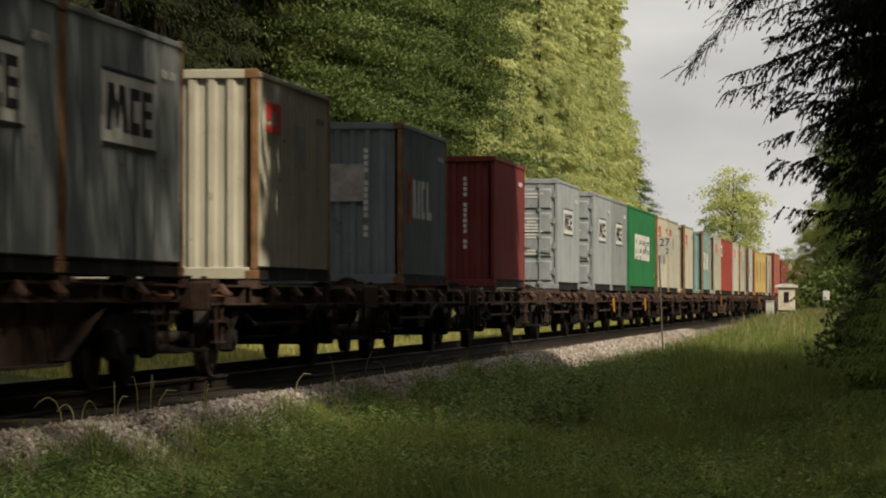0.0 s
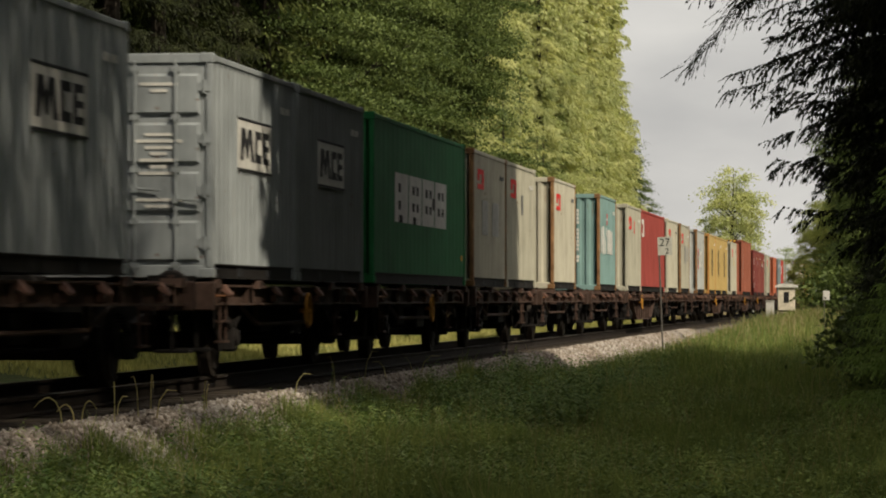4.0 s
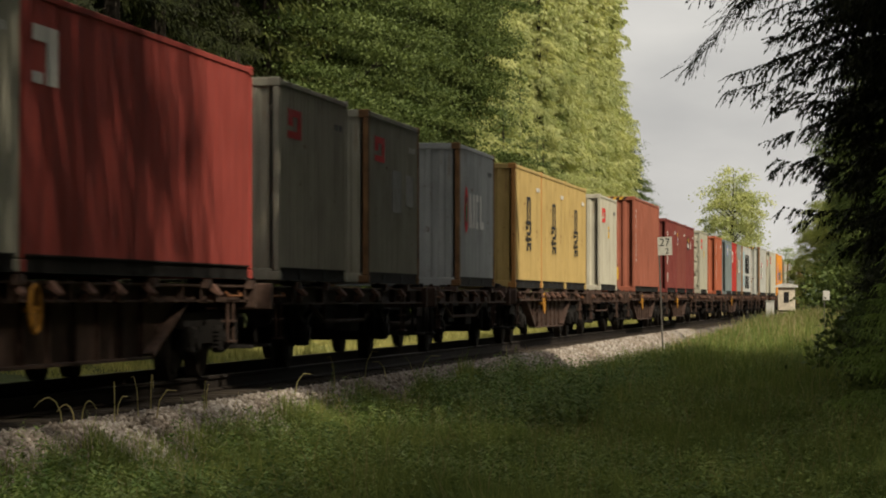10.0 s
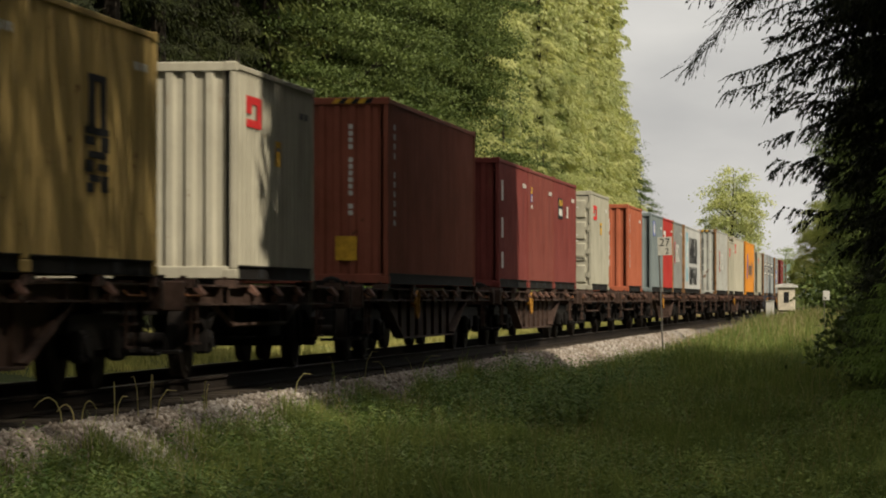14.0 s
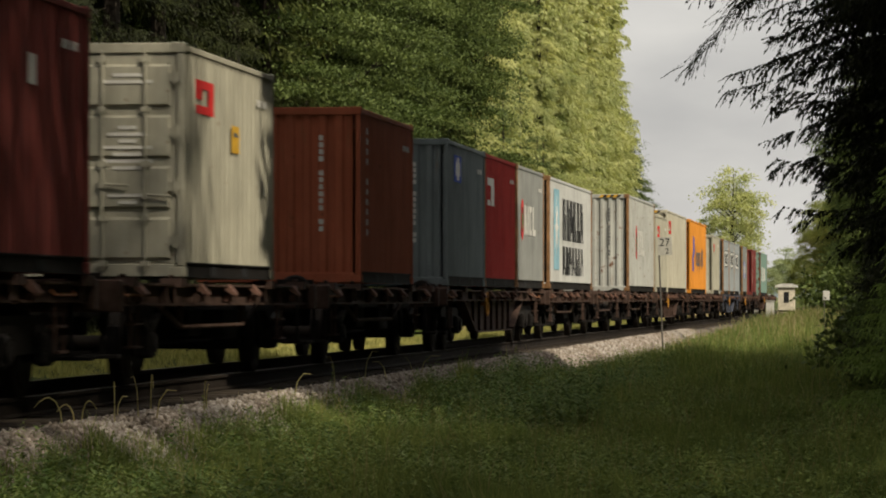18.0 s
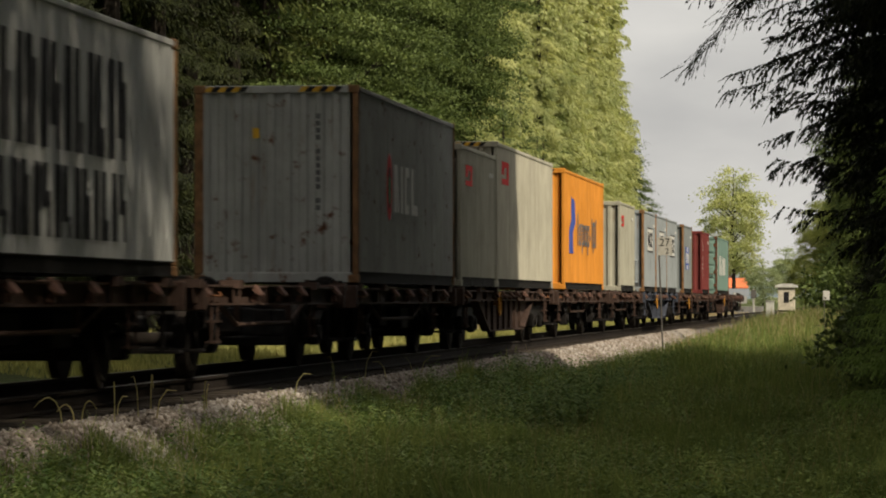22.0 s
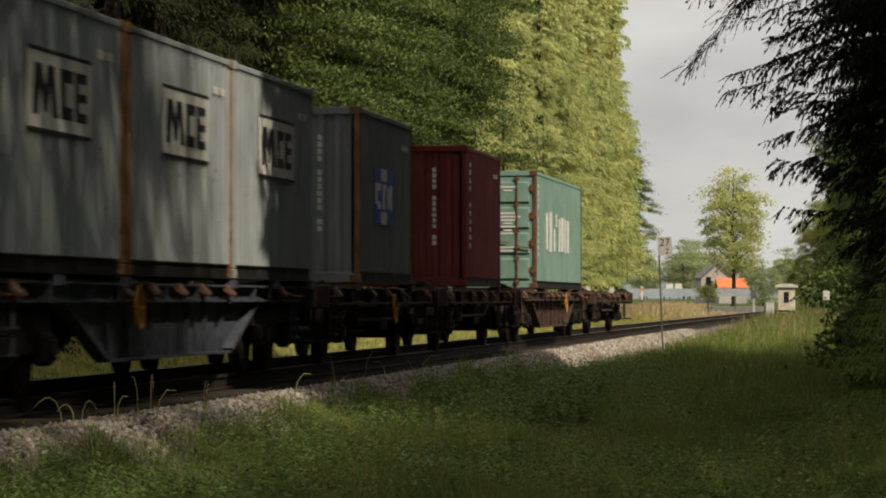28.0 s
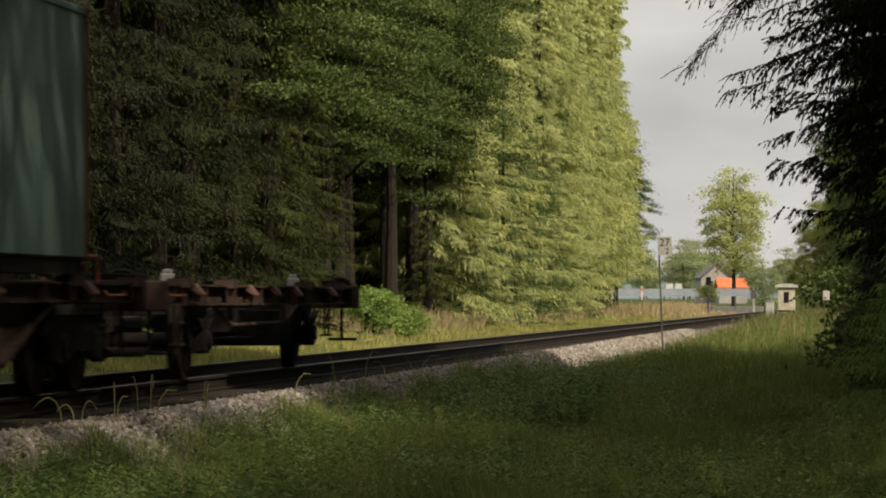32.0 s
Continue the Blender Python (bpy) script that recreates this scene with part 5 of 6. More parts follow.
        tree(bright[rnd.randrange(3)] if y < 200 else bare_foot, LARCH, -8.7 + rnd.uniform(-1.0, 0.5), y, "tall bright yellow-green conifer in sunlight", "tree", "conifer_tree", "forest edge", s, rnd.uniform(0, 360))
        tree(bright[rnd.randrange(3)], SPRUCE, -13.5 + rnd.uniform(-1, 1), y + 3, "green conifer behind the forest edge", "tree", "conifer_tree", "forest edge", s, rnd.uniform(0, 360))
        y += rnd.uniform(5.0, 6.4)
    # right of the line: spruces that overhang the path and shade it
    wall = [plume_meshes(21, 24, 4.4, 3.4, 0.4, 11, 30, 0.62, 6, 0.042, 0.42, 0.6, None, 8.2), plume_meshes(22, 23, 4.4, 3.6, 0.4, 11, 30, 0.62, 6, 0.042, 0.4, 0.6, None, 8.2)]
    skirt = spruce_meshes(25, 9, 3.0, 0.5, 22, 0.15, 0.4, 0.40, 8, 6, 0.9, 1.1, None, 99, 0.8)
    # the foremost spruce: long boughs at head height and above, short ones under them
    fore = plume_meshes(29, 24, 4.2, 1.6, 0.25, 15, 42, 0.5, 6, 0.036, 0.38, 0.2, None, 8.4, shape=((1.5, 2.3, 3.2, 4.6, 5.5, 5.9, 6.4, 8.0, 24.0), (1.5, 1.8, 2.2, 2.8, 3.8, 3.7, 3.5, 3.9, 0.3)))
    tree(fore, SPRUCE_SHADED, 10.45, 48.6, "dark spruce with long boughs hanging over the path", "tree", "spruce_tree", "trees beside the path", 1.0, 20)
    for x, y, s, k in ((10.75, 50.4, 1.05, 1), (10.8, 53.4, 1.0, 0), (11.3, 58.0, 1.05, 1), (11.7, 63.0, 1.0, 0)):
        tree(wall[k], SPRUCE_SHADED, x, y, "dark spruce with hanging branches above the grassy path", "tree", "spruce_tree", "trees beside the path", s, rnd.uniform(0, 360))
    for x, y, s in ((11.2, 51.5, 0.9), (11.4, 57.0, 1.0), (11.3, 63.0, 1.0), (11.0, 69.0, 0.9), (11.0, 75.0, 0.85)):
        tree(skirt, SPRUCE_SHADED, x, y, "young dark spruce under taller trees", "tree", "spruce_tree", "trees beside the path", s, rnd.uniform(0, 360))
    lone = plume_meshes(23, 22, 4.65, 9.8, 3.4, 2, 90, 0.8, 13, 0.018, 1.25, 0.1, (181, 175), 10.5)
    tree(lone, SPRUCE_SHADED, 11.3, 43.5, "sparse spruce whose long branch hangs over the path", "tree", "spruce_tree", "trees beside the path", 1.0, 0)
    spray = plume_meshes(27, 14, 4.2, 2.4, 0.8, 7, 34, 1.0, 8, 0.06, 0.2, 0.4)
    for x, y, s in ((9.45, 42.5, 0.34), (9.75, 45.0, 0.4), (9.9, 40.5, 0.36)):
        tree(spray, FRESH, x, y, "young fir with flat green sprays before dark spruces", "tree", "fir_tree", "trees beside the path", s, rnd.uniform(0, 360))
    # forest rows out of view, placed to cast the shade on the train's side
    dense = spruce_meshes(28, 31, 5.4, 8.6, 9, 0.95, 0.35, 0.65, 9, 4)
    for x0, step in ((11.7, 2.8), (13.0, 2.6), (14.7, 2.6), (16.5, 2.6), (20.0, 3.0), (24.0, 3.2), (28.0, 3.2)):
        y = 51.0 - (x0 - 1.2) * 0.9
        while y < 76.5 - (x0 - 1.2) * 0.9:
            tree(dense, SPRUCE_DARK, x0 + rnd.uniform(-0.4, 0.4), y, "tall spruce in the forest beside the path, out of view", "tree", "spruce_tree", "forest beside the path", rnd.uniform(0.95, 1.05), rnd.uniform(0, 360), stand="tall dark spruce forest beside the path, out of view")
            y += step * rnd.uniform(0.85, 1.15)
    # unseen trees added beside and behind the camera to block low sky light
    for x0, ya, yb in ((31.0, -30.0, 24.0), (34.5, -30.0, 22.0), (13.5, -34.0, 8.0), (17.0, -34.0, 5.0), (21.0, -34.0, 1.0), (-10.5, -34.0, 40.0), (-14.0, -34.0, 44.0)):
        y = ya
        while y < yb:
            tree(dense, SPRUCE_DARK, x0 + rnd.uniform(-0.5, 0.5), y, "unseen tall spruce that blocks low sky", "tree", "spruce_tree", "forest round the clearing", rnd.uniform(0.88, 1.0), rnd.uniform(0, 360), stand="unseen tall spruce forest added to block low sky")
            tree(skirt, SPRUCE_DARK, x0 + 1.5 + rnd.uniform(-0.3, 0.3), y + 1.6, "unseen young spruce that blocks low sky", "tree", "spruce_tree", "forest round the clearing", rnd.uniform(1.0, 1.3), rnd.uniform(0, 360), stand="unseen thicket of young spruces added to block low sky")
            y += rnd.uniform(3.0, 3.8)
    # unseen open birches, added to thin the sun on the nearest stretch
    airy = broadleaf_meshes(61, 29, 4.4, 18.0, 120, 38, 0.2, 0.9, 0.7)
    airy_low = broadleaf_meshes(62, 14, 3.6, 6.5, 110, 56, 0.2, 0.8, 0.7)
    for x, y, s in ((15.0, 12.5, 1.0), (15.2, 16.2, 0.95), (14.8, 19.4, 0.95), (15.4, 22.6, 1.0), (14.9, 25.6, 0.95)):
        tree(airy, OAK, x, y, "unseen tall airy birch added to dim the sun", "tree", "birch_tree", "forest beside the path", s, rnd.uniform(0, 360))
    # lower crowns out of view, added to shade the near grass
    for x, y in ((14.4, 15.5), (13.9, 20.0), (14.2, 24.2), (14.0, 28.5), (14.3, 32.5)):
        tree(airy_low, OAK, x, y, "unseen young airy birch added to dim the sun", "tree", "birch_tree", "forest beside the path", 1.0, rnd.uniform(0, 360))
    # unseen thicket added to keep low side light off the train
    for x0 in (13.6, 16.8, 20.0):
        y = 46.0 - (x0 - 12.4) * 0.9
        while y < 77:
            tree(skirt, SPRUCE_DARK, x0 + rnd.uniform(-0.3, 0.4), y, "young spruce in the thicket beside the path, out of view", "tree", "spruce_tree", "forest beside the path", rnd.uniform(1.1, 1.4), rnd.uniform(0, 360), stand="thicket of young spruces beside the path, out of view")
            y += rnd.uniform(2.6, 3.2)
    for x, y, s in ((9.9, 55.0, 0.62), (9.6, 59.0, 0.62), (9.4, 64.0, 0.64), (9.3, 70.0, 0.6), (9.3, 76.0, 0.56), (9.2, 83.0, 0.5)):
        tree(skirt, SPRUCE_SHADED, x, y, "small dark spruce at the edge of the path", "tree", "spruce_tree", "trees beside the path", s, rnd.uniform(0, 360))
    for x, y, s in ((8.9, 98, 0.40), (8.6, 108, 0.44), (8.5, 119, 0.45), (8.4, 131, 0.46), (8.8, 142, 0.5)):
        tree(leafy[rnd.randrange(3)], OAK, x, y, "leafy tree leaning over the grassy bank", "tree", "broadleaf_tree", "trees beside the path", s, rnd.uniform(0, 360))
    # unseen spruces added to carry the forest on and block sky from the left
    y = 40.0
    while y < 64:
        tree(tall, SPRUCE_DARK, -10.0 + rnd.uniform(-0.6, 0.6), y, "tall spruce in the forest across the line, out of view", "tree", "spruce_tree", "forest across the line", rnd.uniform(0.8, 0.95), rnd.uniform(0, 360))
        y += rnd.uniform(4.2, 5.2)
    y = 79.0
    while y < 150:
        tree(leafy[rnd.randrange(3)], OAK, 11.8 + rnd.uniform(-0.5, 0.6), y, "small broad-leaved tree beside the path", "tree", "broadleaf_tree", "trees beside the path", rnd.uniform(0.22, 0.32), rnd.uniform(0, 360))
        y += rnd.uniform(4.5, 6)
    y = 140.0
    while y < 215:
        tree(leafy[rnd.randrange(3)], PALE if y > 165 else OAK, 9.4 + rnd.uniform(-0.6, 0.6), y, "broad-leaved tree overhanging the line", "tree", "broadleaf_tree", "trees beside the path", rnd.uniform(0.45, 0.6), rnd.uniform(0, 360))
        y += rnd.uniform(7, 9)
    for x, y, s in ((6.7, 158, 0.33), (6.9, 170, 0.36), (7.1, 184, 0.38), (7.3, 201, 0.42)):
        tree(leafy[rnd.randrange(3)], PALE, x, y, "broad-leaved tree whose crown overhangs the line", "tree", "broadleaf_tree", "trees beside the path", s, rnd.uniform(0, 360))
    far = broadleaf_meshes(31, 18, 6.0, 0.8, 120, 130, 0.30, 0.8)
    far2 = broadleaf_meshes(32, 12, 5.5, 1.2, 120, 110, 0.30, 0.8)
    airy2 = broadleaf_meshes(33, 16.5, 4.3, 2.4, 190, 80, 0.24, 0.45, 0.5)
    # paler leaves: the haze of distance is put into the colour
    haze = leaf_mat("haze_tinted_far_leaves", (0.24, 0.28, 0.16), (0.42, 0.46, 0.30), 0.4)
    tree(airy2, LARCH, -7.4, 395, "slender airy tree with pale leaves before the house", "tree", "broadleaf_tree", "distant trees", 1.0, 40)
    for x, y, s, k in ((-4.4, 398, 0.34, 0), (-26, 640, 0.85, 1), (-33, 650, 0.5, 1), (-38, 640, 0.4, 1), (-20.5, 660, 0.45, 1), (-44, 600, 0.5, 1),
                       (9, 300, 0.6, 0), (9.5, 330, 0.7, 0), (10, 365, 0.8, 0), (10, 400, 0.8, 0), (10.5, 440, 0.9, 0), (11, 480, 1.0, 0), (9.5, 560, 0.9, 0)):
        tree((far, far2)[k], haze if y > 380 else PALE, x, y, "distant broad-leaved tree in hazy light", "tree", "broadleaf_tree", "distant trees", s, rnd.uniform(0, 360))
    for x, y, s in ((3.9, 226, 0.31), (5.2, 212, 0.38), (6.4, 203, 0.42), (6.0, 240, 0.5)):
        tree(leafy[rnd.randrange(3)], PALE, x, y, "grey-green tree behind the trackside cabin", "tree", "broadleaf_tree", "trees beside the path", s, rnd.uniform(0, 360))
    for k in range(26):
        x = -150 + k * 7.0 + rnd.uniform(-2, 2)
        if abs(x) > 6:
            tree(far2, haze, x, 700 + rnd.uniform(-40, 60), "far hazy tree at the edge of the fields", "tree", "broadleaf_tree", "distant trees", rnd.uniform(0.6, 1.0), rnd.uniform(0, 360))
    bush = broadleaf_meshes(41, 1.5, 1.1, 0.1, 60, 90, 0.09, 0.22)
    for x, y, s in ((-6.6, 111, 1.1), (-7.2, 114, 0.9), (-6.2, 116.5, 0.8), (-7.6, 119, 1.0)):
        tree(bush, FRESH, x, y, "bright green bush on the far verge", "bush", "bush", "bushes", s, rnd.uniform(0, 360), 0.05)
    for x, y, s in ((8.0, 150, 2.0), (8.4, 146, 2.2), (8.3, 138, 2.0), (7.6, 164, 2.0), (9.6, 62, 1.4), (9.4, 68, 1.3), (9.2, 76, 1.2), (9.0, 84, 1.1), (9.3, 56, 1.2)):
        tree(bush, OAK, x, y, "leafy green bush beside the path", "bush", "bush", "bushes", s, rnd.uniform(0, 360), 0.05)


build_trees()

GRASS = leaf_mat("meadow_grass", (0.10, 0.14, 0.038), (0.28, 0.32, 0.11), 0.38)
# Pale straw grass, lightened further so its colour carries the sunlight.
GRASS_SUN = leaf_mat("sun_paled_verge_grass", (0.26, 0.25, 0.085), (0.52, 0.48, 0.20), 0.35)
GRASS_RED = leaf_mat("reddish_seed_grass", (0.33, 0.24, 0.15), (0.58, 0.46, 0.31), 0.35)
DRY = leaf_mat("dry_straw", (0.22, 0.19, 0.09), (0.42, 0.36, 0.2), 0.3)


def blades(x, y, h, w, rng, bend=0.5):
    """Bent tapering grass blades standing on the ground."""
    n = len(x)
    p = np.stack([x, y, ground_z(x, y) - 0.03], -1)
    a = rng.uniform(0, 2 * math.pi, n)
    lean = np.stack([np.cos(a), np.sin(a), np.zeros(n)], -1) * (rng.uniform(0.05, bend, n) * h)[:, None]
    b = rng.uniform(-0.6, 0.6, n)
    across = np.stack([np.cos(b), np.sin(b), np.zeros(n)], -1) * (w * 0.5)[:, None]
    up = np.array([0, 0, 1.0])[None] * h[:, None]
    m = p + up * 0.55 + lean * 0.35
    t = p + up * 0.95 + lean
    co = np.stack([p - across, p + across, m + across * 0.8, m - across * 0.8, t + across * 0.12, t - across * 0.12], 1).reshape(-1, 3)
    o = (np.arange(n) * 6)[:, None]
    return co, np.concatenate([o + np.array([[0, 1, 2, 3]]), o + np.array([[3, 2, 4, 5]])], 0)


def field(name, label, mat, n, x0, x1, y0, y1, h, w, seed, keep=None, power=1.0):
    rng = np.random.default_rng(seed)
    x = rng.uniform(x0, x1, n)
    y = y0 + (y1 - y0) * rng.uniform(0, 1, n) ** power
    if keep is not None:
        k = keep(x, y, rng)
        x, y = x[k], y[k]
    n = len(x)
    tuft = 0.75 + 0.45 * np.sin(x * 2.1 + 0.7 * np.sin(y * 1.3)) * np.sin(y * 1.1 + x) + 0.2 * np.sin(5 * x + 3.1 * y)
    hh = h * np.clip(tuft, 0.6, 1.35) * rng.uniform(0.55, 1.2, n)
    co, q = blades(x, y, hh, w * rng.uniform(0.6, 1.3, n) * (1 + np.clip(y - 40, 0, 200) / 90), rng)
    tagged(part(name, mesh_np(name, co, q), mat), label, "grass", kind="stuff")


def verge(x, y, rng):
    edge = 2.27 + 0.05 * np.sin(y * 0.9) + 0.06 * np.sin(y * 0.37 + 1) + 0.95 * sstep(68, 82, y) * sstep(116, 102, y) + 0.4 * sstep(100, 116, y)
    path = np.abs(x - 7.15 - 0.15 * np.sin(y * 0.2)) < 0.16
    return (x > edge + rng.exponential(0.24, len(x)) - 0.2) & ~(path & (rng.uniform(0, 1, len(x)) < 0.75) & (y < 50))


WEED = leaf_mat("weed_leaves", (0.09, 0.135, 0.036), (0.26, 0.32, 0.11), 0.35)

NETTLE = leaf_mat("nettle_leaves", (0.065, 0.115, 0.034), (0.21, 0.285, 0.10), 0.32)


def weeds(name, label, mat, n, x0, x1, y0, y1, seed, low=0.18, tall=0.55, leaf=0.075):
    """Upright leafy stems with pairs of pointed leaves."""
    rng = np.random.default_rng(seed)
    x = rng.uniform(x0, x1, n)
    y = y0 + (y1 - y0) * rng.uniform(0, 1, n) ** 1.5
    k = verge(x, y, rng) & (np.sin(x * 1.7 + y * 0.8) + np.sin(y * 0.43 - x) + rng.uniform(-0.8, 0.8, n) > -0.1)
    x, y = x[k], y[k]
    n, m = len(x), 34
    h = rng.uniform(low, tall, n)
    t = np.tile(np.linspace(0.2, 1.0, m), n)
    base = np.repeat(np.stack([x, y, ground_z(x, y)], -1), m, 0)
    tilt = np.repeat(rng.normal(0, 0.12, (n, 2)), m, 0)
    hh = np.repeat(h, m) * t
    p = base + np.stack([tilt[:, 0] * hh, tilt[:, 1] * hh, hh], -1)
    a = np.repeat(rng.uniform(0, 6.3, n), m) + np.tile(np.arange(m) * 2.4, n)
    d = unit(np.stack([np.cos(a), np.sin(a), rng.uniform(-0.5, 0.7, n * m)], -1))
    c = unit(np.cross(d, np.array([0, 0, 1.0]) + rng.normal(0, 0.4, (n * m, 3))))
    ln = (leaf - 0.5 * leaf * t) * rng.uniform(0.7, 1.3, n * m)
    co, q = diamonds(p, d, c, ln, ln * 0.36)
    tagged(part(name, mesh_np(name, co, q), mat), label, "weeds", kind="stuff")


def stalks():
    """A few bent pale grass stalks standing before the rails."""
    g, rnd = Geo(), random.Random(6)
    for y in (33.6, 34.5, 35.2, 35.6, 38.2, 38.4, 44.0, 47.5, 51.6, 53.0, 56.5):
        x = 1.75 + rnd.uniform(-0.12, 0.2)
        z = float(ground_z(x, y))
        h, a = rnd.uniform(0.25, 0.5), rnd.uniform(-0.25, 0.25)
        limb_geo(g, [(x, y, z), (x + a * 0.2, y, z + h * 0.6), (x + a * 0.7, y, z + h * 0.92), (x + a * 1.3, y, z + h * 0.9)], 0.008, 0.004, 5)
    for y, h, a in ((32.6, 0.42, -0.9), (33.1, 0.3, -0.8), (33.4, 0.34, 0.6), (36.6, 0.62, 0.06)):
        x = 1.62
        z = float(ground_z(x, y))
        pts = [(x + 0.5 * a * h * q ** 2.2, y, z + h * (q - 0.42 * q ** 4)) for q in (0, 0.35, 0.6, 0.8, 0.92, 1.05, 1.15)]
        limb_geo(g, pts, 0.009, 0.005, 6)
    tagged(part("grass_stalks", g, DRY), "a few pale bent grass stalks at the ballast edge", "grass", kind="stuff")


def build_grass():
    field("meadow_grass", "lush green meadow grass beside the track", GRASS, 380000, 1.85, 9.6, 24, 62, 0.27, 0.0068, 1, verge, 1.25)
    field("meadow_grass", "tall green grass on the bank beside the track", GRASS, 150000, 2.0, 10.0, 55, 210, 0.42, 0.010, 2, verge, 1.3)
    field("dry_grass", "pale dry grass stalks among the green", DRY, 7000, 1.9, 9.5, 24, 120, 0.55, 0.006, 3, verge)
    weeds("leafy_weeds", "nettles and other leafy weeds among the grass", WEED, 6500, 2.0, 9.4, 24, 90, 21)
    weeds("nettle_patch", "tall nettles on the bank beside the ballast", NETTLE, 900, 2.5, 5.4, 44, 66, 22, 0.35, 0.75, 0.11)
    weeds("broad_weeds", "broad-leaved weeds scattered over the ballast edge", NETTLE, 420, 2.3, 4.4, 25, 44, 23, 0.15, 0.5, 0.1)
    stalks()
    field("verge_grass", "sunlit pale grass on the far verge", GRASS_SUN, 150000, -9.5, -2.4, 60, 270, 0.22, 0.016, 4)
    field("reddish_grass", "tall reddish seeding grass before the forest", GRASS_RED, 17000, -9.0, -6.2, 105, 330, 0.65, 0.014, 5)
    field("reddish_grass", "tall reddish seeding grass before the crossing", GRASS_RED, 30000, -26, -2.3, 225, 316, 0.36, 0.03, 6)
    field("seed_grass", "pale seeding grass on top of the bank", GRASS_RED, 9000, 3.6, 8.6, 84, 200, 0.5, 0.009, 7)


build_grass()


def build_ballast():
    rng = np.random.default_rng(9)
    n = 36000
    x = 1.58 + 0.95 * rng.uniform(0, 1, n) ** 1.2 + 0.4 * (rng.uniform(0, 1, n) < 0.12)
    y = 25 + 110 * rng.uniform(0, 1, n) ** 1.5
    s = rng.uniform(0.018, 0.042, n) * (1 + np.clip(y - 50, 0, 100) / 110)
    base = np.array([[1, 0, 0], [-1, 0, 0], [0, 1, 0], [0, -1, 0], [0, 0, 1], [0, 0, -1]], float)
    tri = np.array([[0, 2, 4], [2, 1, 4], [1, 3, 4], [3, 0, 4], [2, 0, 5], [1, 2, 5], [3, 1, 5], [0, 3, 5]])
    q = unit(rng.normal(0, 1, (n, 4)))
    w, i, j, k = q.T
    rot = np.stack([np.stack([1 - 2 * (j * j + k * k), 2 * (i * j - k * w), 2 * (i * k + j * w)], -1), np.stack([2 * (i * j + k * w), 1 - 2 * (i * i + k * k), 2 * (j * k - i * w)], -1),
                    np.stack([2 * (i * k - j * w), 2 * (j * k + i * w), 1 - 2 * (i * i + j * j)], -1)], 1)
    sc = s[:, None, None] * rng.uniform(0.6, 1.35, (n, 6, 1))
    co = np.einsum("nij,nkj->nki", rot, base[None] * sc) + np.stack([x, y, ground_z(x, y) + s * 0.45], -1)[:, None]
    f = tri[None] + (np.arange(n) * 6)[:, None, None]
    tagged(part("ballast", mesh_np("ballast", co.reshape(-1, 3), f.reshape(-1, 3)), random_stone()), "grey-brown crushed stone ballast beside the rails", "gravel", kind="stuff")


build_ballast()


# ---------------------------------------------------------------- signs and the distance
POST = plain("grey_steel_post", (0.12, 0.11, 0.10), 0.6, 0.3, 0.3, 9.0, 0.1)
BOARD = plain("pale_enamel_board", (0.40, 0.385, 0.34), 0.6, 0.0, 0.2, 6.0, 0.05)


def text_part(name, words, size, parent, m, mat):
    cu = bpy.data.curves.new(name, "FONT")
    cu.body = words
    cu.size = size
    cu.align_x, cu.align_y = "CENTER", "CENTER"
    cu.extrude = 0.003
    ob = new(name, cu)
    dg = bpy.context.evaluated_depsgraph_get()
    me = bpy.data.meshes.new_from_object(ob.evaluated_get(dg))
    bpy.data.objects.remove(ob)
    me.materials.clear()
    return part(name, me, mat, parent, at=m)


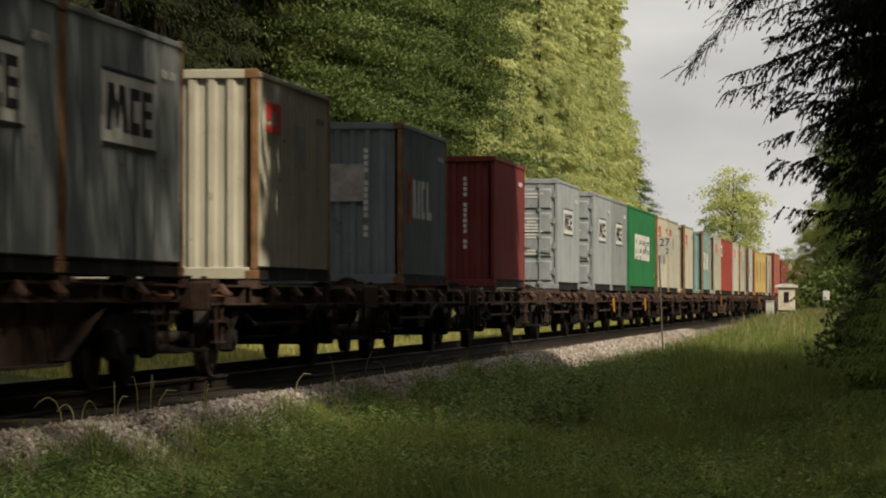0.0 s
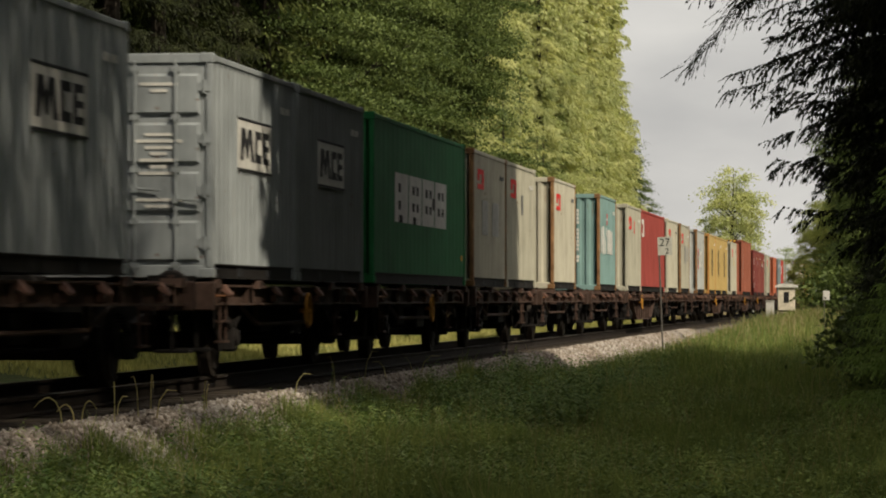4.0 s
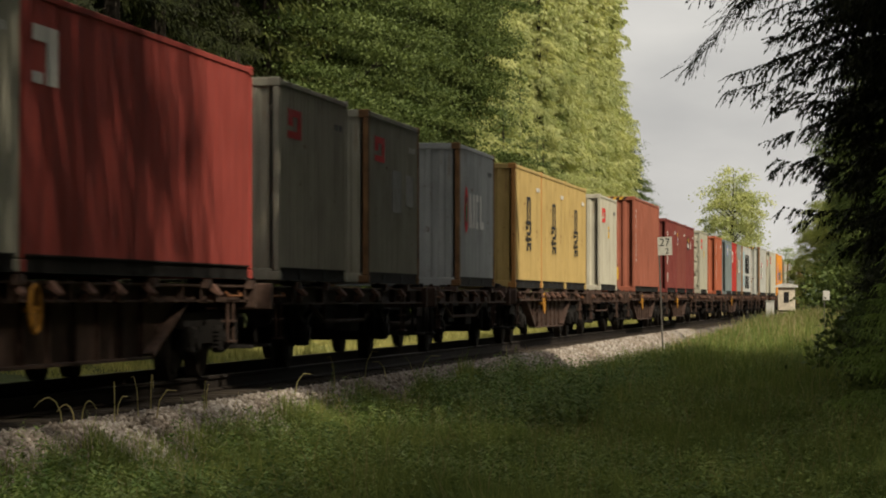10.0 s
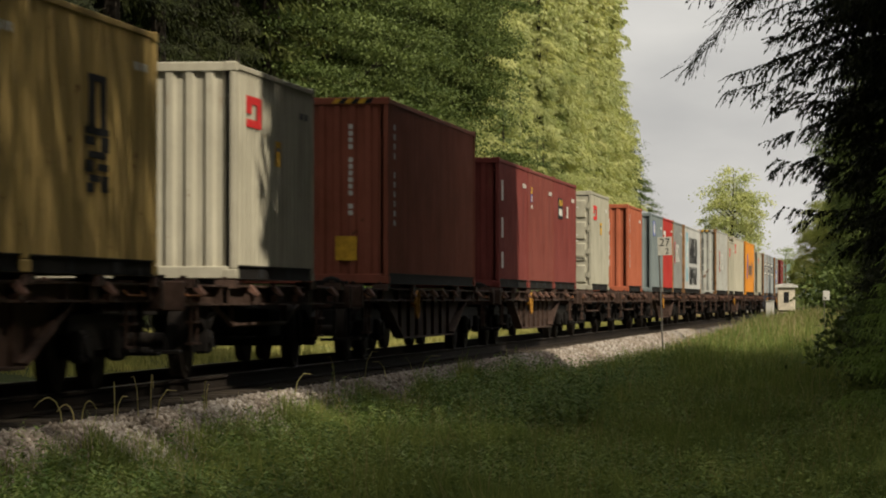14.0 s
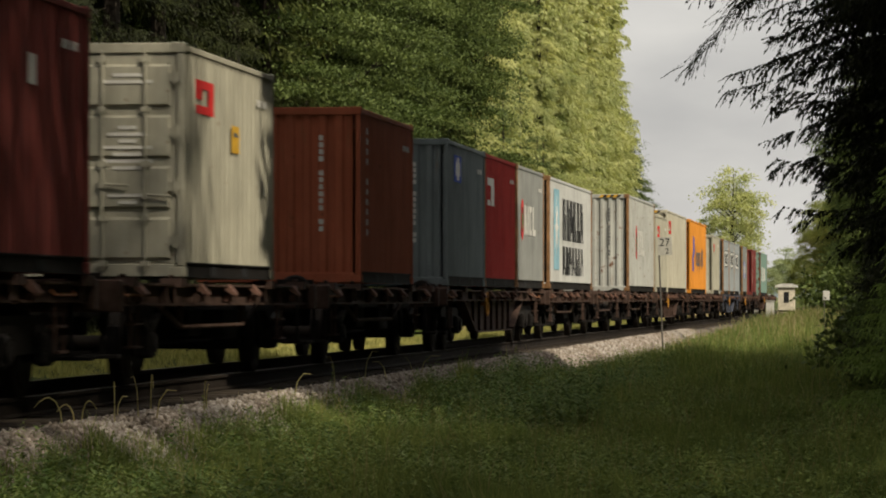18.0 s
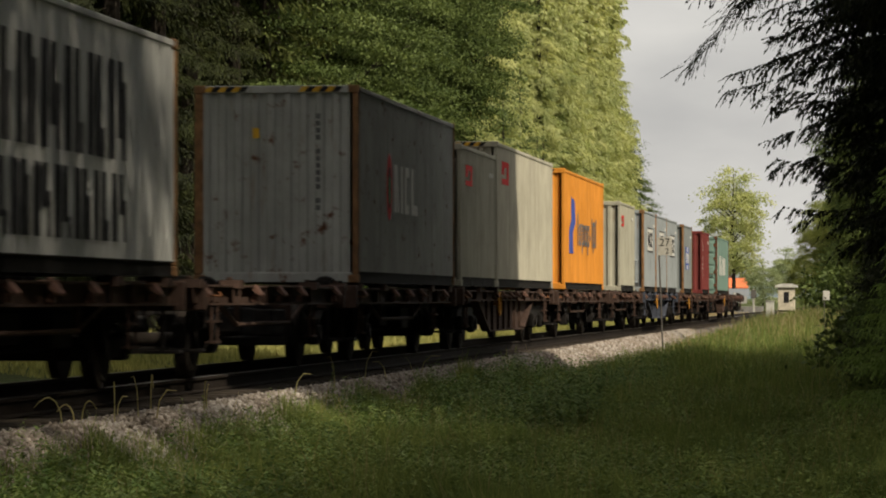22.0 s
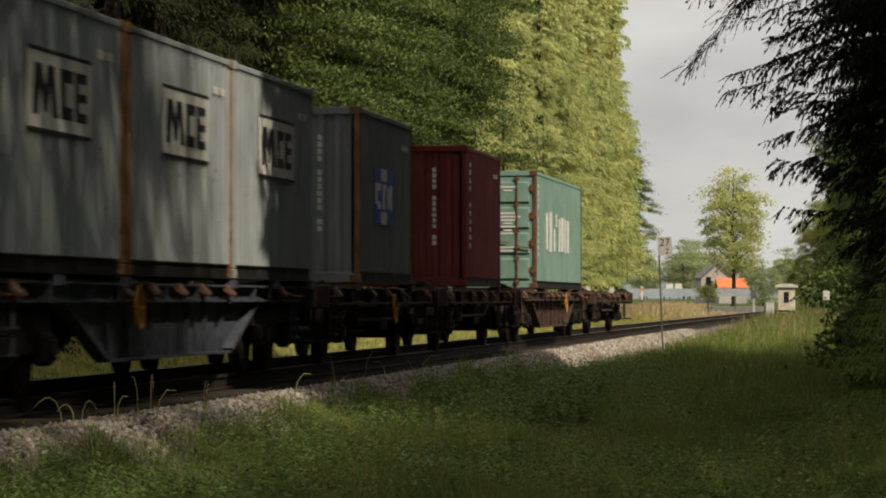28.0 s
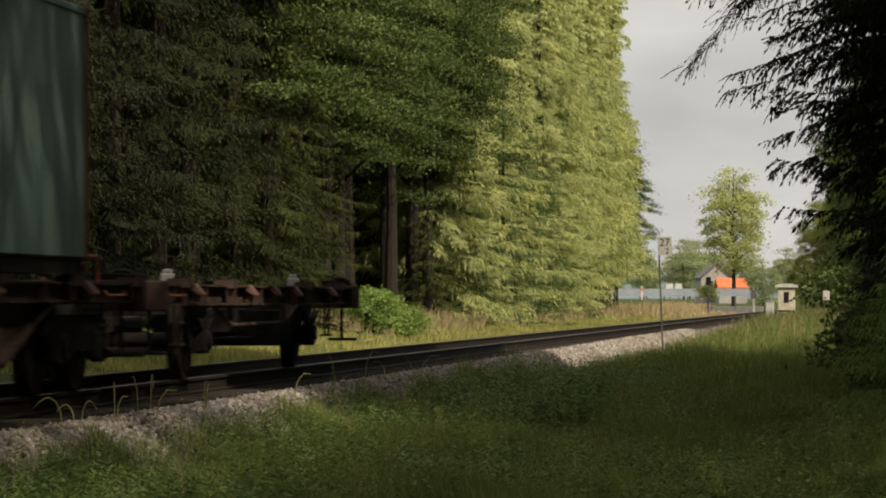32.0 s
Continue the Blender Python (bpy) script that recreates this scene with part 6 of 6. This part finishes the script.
def build_signs():
    z = float(ground_z(2.6, 104))
    s = thing("kilometre_sign", pose(2.66, 104, z + 0.2, 0, -2.2, 0), "pale kilometre board with black numbers on a thin post", "sign")
    part("post", Geo().tube((0, 0, -0.5), (0, 0, 3.05), 0.024, 0.024, 8), POST, s, "thin dark steel post")
    b = part("board", Geo().box(-0.03, 0.37, -0.035, -0.03, 2.63, 3.14, 0.001), BOARD, s, "pale board")
    text_part("number", "27", 0.30, s, pose(0.17, -0.037, 2.98, 90), INK)
    text_part("number", "2", 0.22, s, pose(0.23, -0.037, 2.74, 90), INK)

    x, y = 3.75, 190
    z = float(ground_z(x, y))
    k = thing("trackside_cabin", pose(x, y, z), "small weathered wooden cabin with a curved pale roof", "cabin")
    wood = plain("weathered_boards", (0.62, 0.55, 0.44), 0.9, 0, 0.35, 8)
    part("wall", Geo().box(-0.42, 0.42, -0.4, 0.4, -0.3, 2.1, 0.02), wood, k)
    part("roof", Geo().prism([(-0.58, 2.08), (0.58, 2.08), (0.54, 2.18), (0.25, 2.27), (-0.25, 2.27), (-0.54, 2.18)], "y", -0.5, 0.5), WHITE, k, "curved pale roof")
    part("window", Geo().box(-0.13, 0.13, -0.41, -0.4, 1.3, 1.85), INK, k, "dark opening")
    part("sill", Geo().box(-0.46, 0.46, -0.45, 0.45, 0.85, 0.93), GRIME_SHADE, k)

    x, y = 7.32, 93
    s = thing("white_signal_board", pose(x, y, float(ground_z(x, y))), "small white board on a post in tall grass", "sign")
    part("post", Geo().tube((0, 0, -0.2), (0, 0, 1.25), 0.012, 0.012, 8), POST, s)
    part("board", Geo().box(-0.03, 0.13, -0.015, 0.0, 1.02, 1.25, 0.004), WHITE, s)
    part("bar", Geo().box(0.0, 0.05, -0.018, -0.0155, 1.05, 1.09), INK, s)

    x, y = -2.2, 309
    s = thing("crossing_post", pose(x, y, -0.5), "pale post beside the level crossing", "post")
    part("post", Geo().tube((0, 0, -0.2), (0, 0, 2.3), 0.09, 0.08, 10), BOARD, s)
    part("plate", Geo().box(-0.22, 0.22, -0.1, -0.08, 1.5, 2.2, 0.01), POST, s)

    s = thing("switch_box", pose(2.5, 203, -0.5), "small white equipment box beside the track", "box")
    part("box", Geo().box(-0.22, 0.22, -0.2, 0.2, 0, 1.3, 0.03), WHITE, s)
    part("lid", Geo().box(-0.26, 0.26, -0.24, 0.24, 1.3, 1.36, 0.02), BOARD, s)

    s = thing("young_tree", pose(-6.0, 310, -0.4), "staked young tree in the verge grass", "tree")
    part("stake", Geo().tube((0, 0, 0), (0, 0, 2.4), 0.04, 0.04, 6), BARK, s)
    part("crown", broadleaf_meshes(51, 2.9, 0.9, 1.1, 40, 60, 0.12, 0.22)[1], PALE, s)


build_signs()


def build_distance():
    asphalt = plain("pale_asphalt", (0.20, 0.19, 0.18), 0.9, 0, 0.2, 3)
    r = part("road", Geo().box(-90, -1.9, 318, 325, -0.6, 0.3), asphalt)
    tagged(r, "grey road that meets the line at a crossing", "road", kind="structure")
    RAILING = plain("galvanised_rail", (0.36, 0.39, 0.43), 0.5, 0.2, 0.12, 2, 0.05)
    g = thing("guard_rail", pose(-24, 316, 0.92), "long pale steel guard rail along the road", "guard rail")
    part("rail", Geo().prism([(0, 0.55), (0.05, 0.6), (0, 0.7), (0.05, 0.8), (0, 0.9), (-0.03, 0.9), (-0.03, 0.55)], "x", -30, 21.2), RAILING, g)
    part("rail", Geo().prism([(0, 0.25), (0.05, 0.3), (0, 0.53), (-0.03, 0.53), (-0.03, 0.25)], "x", -30, 21.2), RAILING, g)
    for k in range(26):
        part("post", sheet(("rail_post",), lambda: Geo().box(-0.05, 0.05, 0.02, 0.12, -0.9, 0.9)), POST, g, at=pose(-30 + k * 2.0, 0, 0))
    s = thing("delineator_post", pose(-11.8, 315, 0.9), "orange and white roadside marker post", "post")
    part("post", Geo().box(-0.1, 0.1, -0.06, 0.06, 0, 1.1, 0.02), WHITE, s)
    part("band", Geo().box(-0.11, 0.11, -0.07, 0.07, 0.7, 0.95), plain("orange_band", (0.6, 0.2, 0.06), 0.7), s, "orange band")
    for x in (-9.6, -8.85):
        s = thing("road_sign", pose(x, 317.5, 0.3), "small white board on a post beside the road", "sign")
        part("post", Geo().tube((0, 0, 0), (0, 0, 1.9), 0.03, 0.03, 6), POST, s)
        part("board", Geo().box(-0.3, 0.3, -0.05, -0.03, 1.35, 1.95, 0.004), WHITE, s)
    s = thing("verge_sign", pose(-5.0, 290, -0.3), "small dark plate on a thin post in tall grass", "sign")
    part("post", Geo().tube((0, 0, 0), (0, 0, 2.9), 0.05, 0.05, 6), POST, s)
    part("plate", Geo().box(-0.2, 0.2, -0.08, -0.05, 2.35, 2.95, 0.004), GRIME_SHADE, s)
    brick = plain("orange_roof_tiles", (0.62, 0.17, 0.07), 0.8, 0, 0.15, 3)
    tiles = plain("grey_roof_tiles", (0.17, 0.16, 0.155), 0.85, 0, 0.25, 8)
    render_wall = plain("grey_render", (0.36, 0.34, 0.32), 0.85, 0, 0.15, 3)
    h = thing("house", pose(-13.4, 480, 0.4, 0, 0, 8), "grey gabled house with a bright orange-roofed annex", "house")
    part("wall", Geo().prism([(-2.0, 0), (2.0, 0), (2.0, 3.3), (0, 5.0), (-2.0, 3.3)], "y", -4, 4), render_wall, h)
    part("roof", Geo().prism([(-2.3, 3.1), (0, 5.05), (2.3, 3.1), (2.3, 3.3), (0, 5.3), (-2.3, 3.3)], "y", -4.3, 4.3), tiles, h, "grey tiled gable roof")
    part("annex_wall", Geo().box(-0.2, 3.3, -9, -4.05, 0, 2.0), render_wall, h)
    part("annex_roof", Geo().prism([(-9.3, 1.9), (-6.5, 3.05), (-4.06, 1.9), (-4.06, 2.05), (-6.5, 3.2), (-9.3, 2.05)], "x", -0.4, 3.5), brick, h, "bright orange tiled roof")
    for x in (-0.9, 0.9):
        w = part("window", Geo().box(x - 0.4, x + 0.4, -4.03, -4.0, 1.6, 2.9), INK, h, "dark window pane")
        part("lintel", Geo().box(x - 0.48, x + 0.48, -4.05, -4.02, 2.9, 2.98), WHITE, w)
        part("sill", Geo().box(x - 0.48, x + 0.48, -4.07, -4.02, 1.52, 1.6), WHITE, w)
    # far wooded hills
    rng = np.random.default_rng(5)
    xs = np.linspace(-420, 260, 90)
    co, q = [], []
    for i, x in enumerate(xs):
        top = 17 + 9 * math.sin(i * 0.09) + 3 * math.sin(i * 0.5) + rng.uniform(-1, 1)
        co += [(x, 1500, -2), (x, 1500 + 60, top), (x, 1700, -2)]
    for i in range(len(xs) - 1):
        a = 3 * i
        q += [(a, a + 3, a + 4, a + 1), (a + 1, a + 4, a + 5, a + 2)]
    # the bluish tone paints distance haze over the woods
    tagged(part("wooded_hill", mesh_np("hill", co, q), plain("haze_blued_woods", (0.16, 0.20, 0.22), 1.0, 0, 0.2, 0.05, 0)), "bluish wooded hill in the far distance", "hill", kind="structure")


build_distance()


# ---------------------------------------------------------------- movement
def travelled(t):
    """Metres that the train has rolled after t seconds."""
    return 13.94 * t + 0.00288 * t * t + 0.000201 * t ** 3


def motions():
    for ob in CONTAINERS + WAGONS:
        p = ob.location.copy()
        walk(ob, [(t, pose(p.x, p.y - travelled(t), p.z)) for t in (0, 8, 16, 24, 32)])
    first = {}
    for ob in list(scene.objects):
        if not ob.name.startswith("wheelset"):
            continue
        key = round(ob.location.y, 2)
        if key not in first:
            first[key] = ob
            p = ob.location.copy()
            walk(ob, [(k / FPS, Matrix.Translation(p) @ Matrix.Rotation(travelled(k / FPS) / R_W, 4, "X")) for k in range(32 * FPS + 1)])
        else:
            src = first[key]
            ob.rotation_mode = "QUATERNION"
            ob.animation_data_create().action = src.animation_data.action
            ob.animation_data.action_slot = src.animation_data.action_slot


motions()
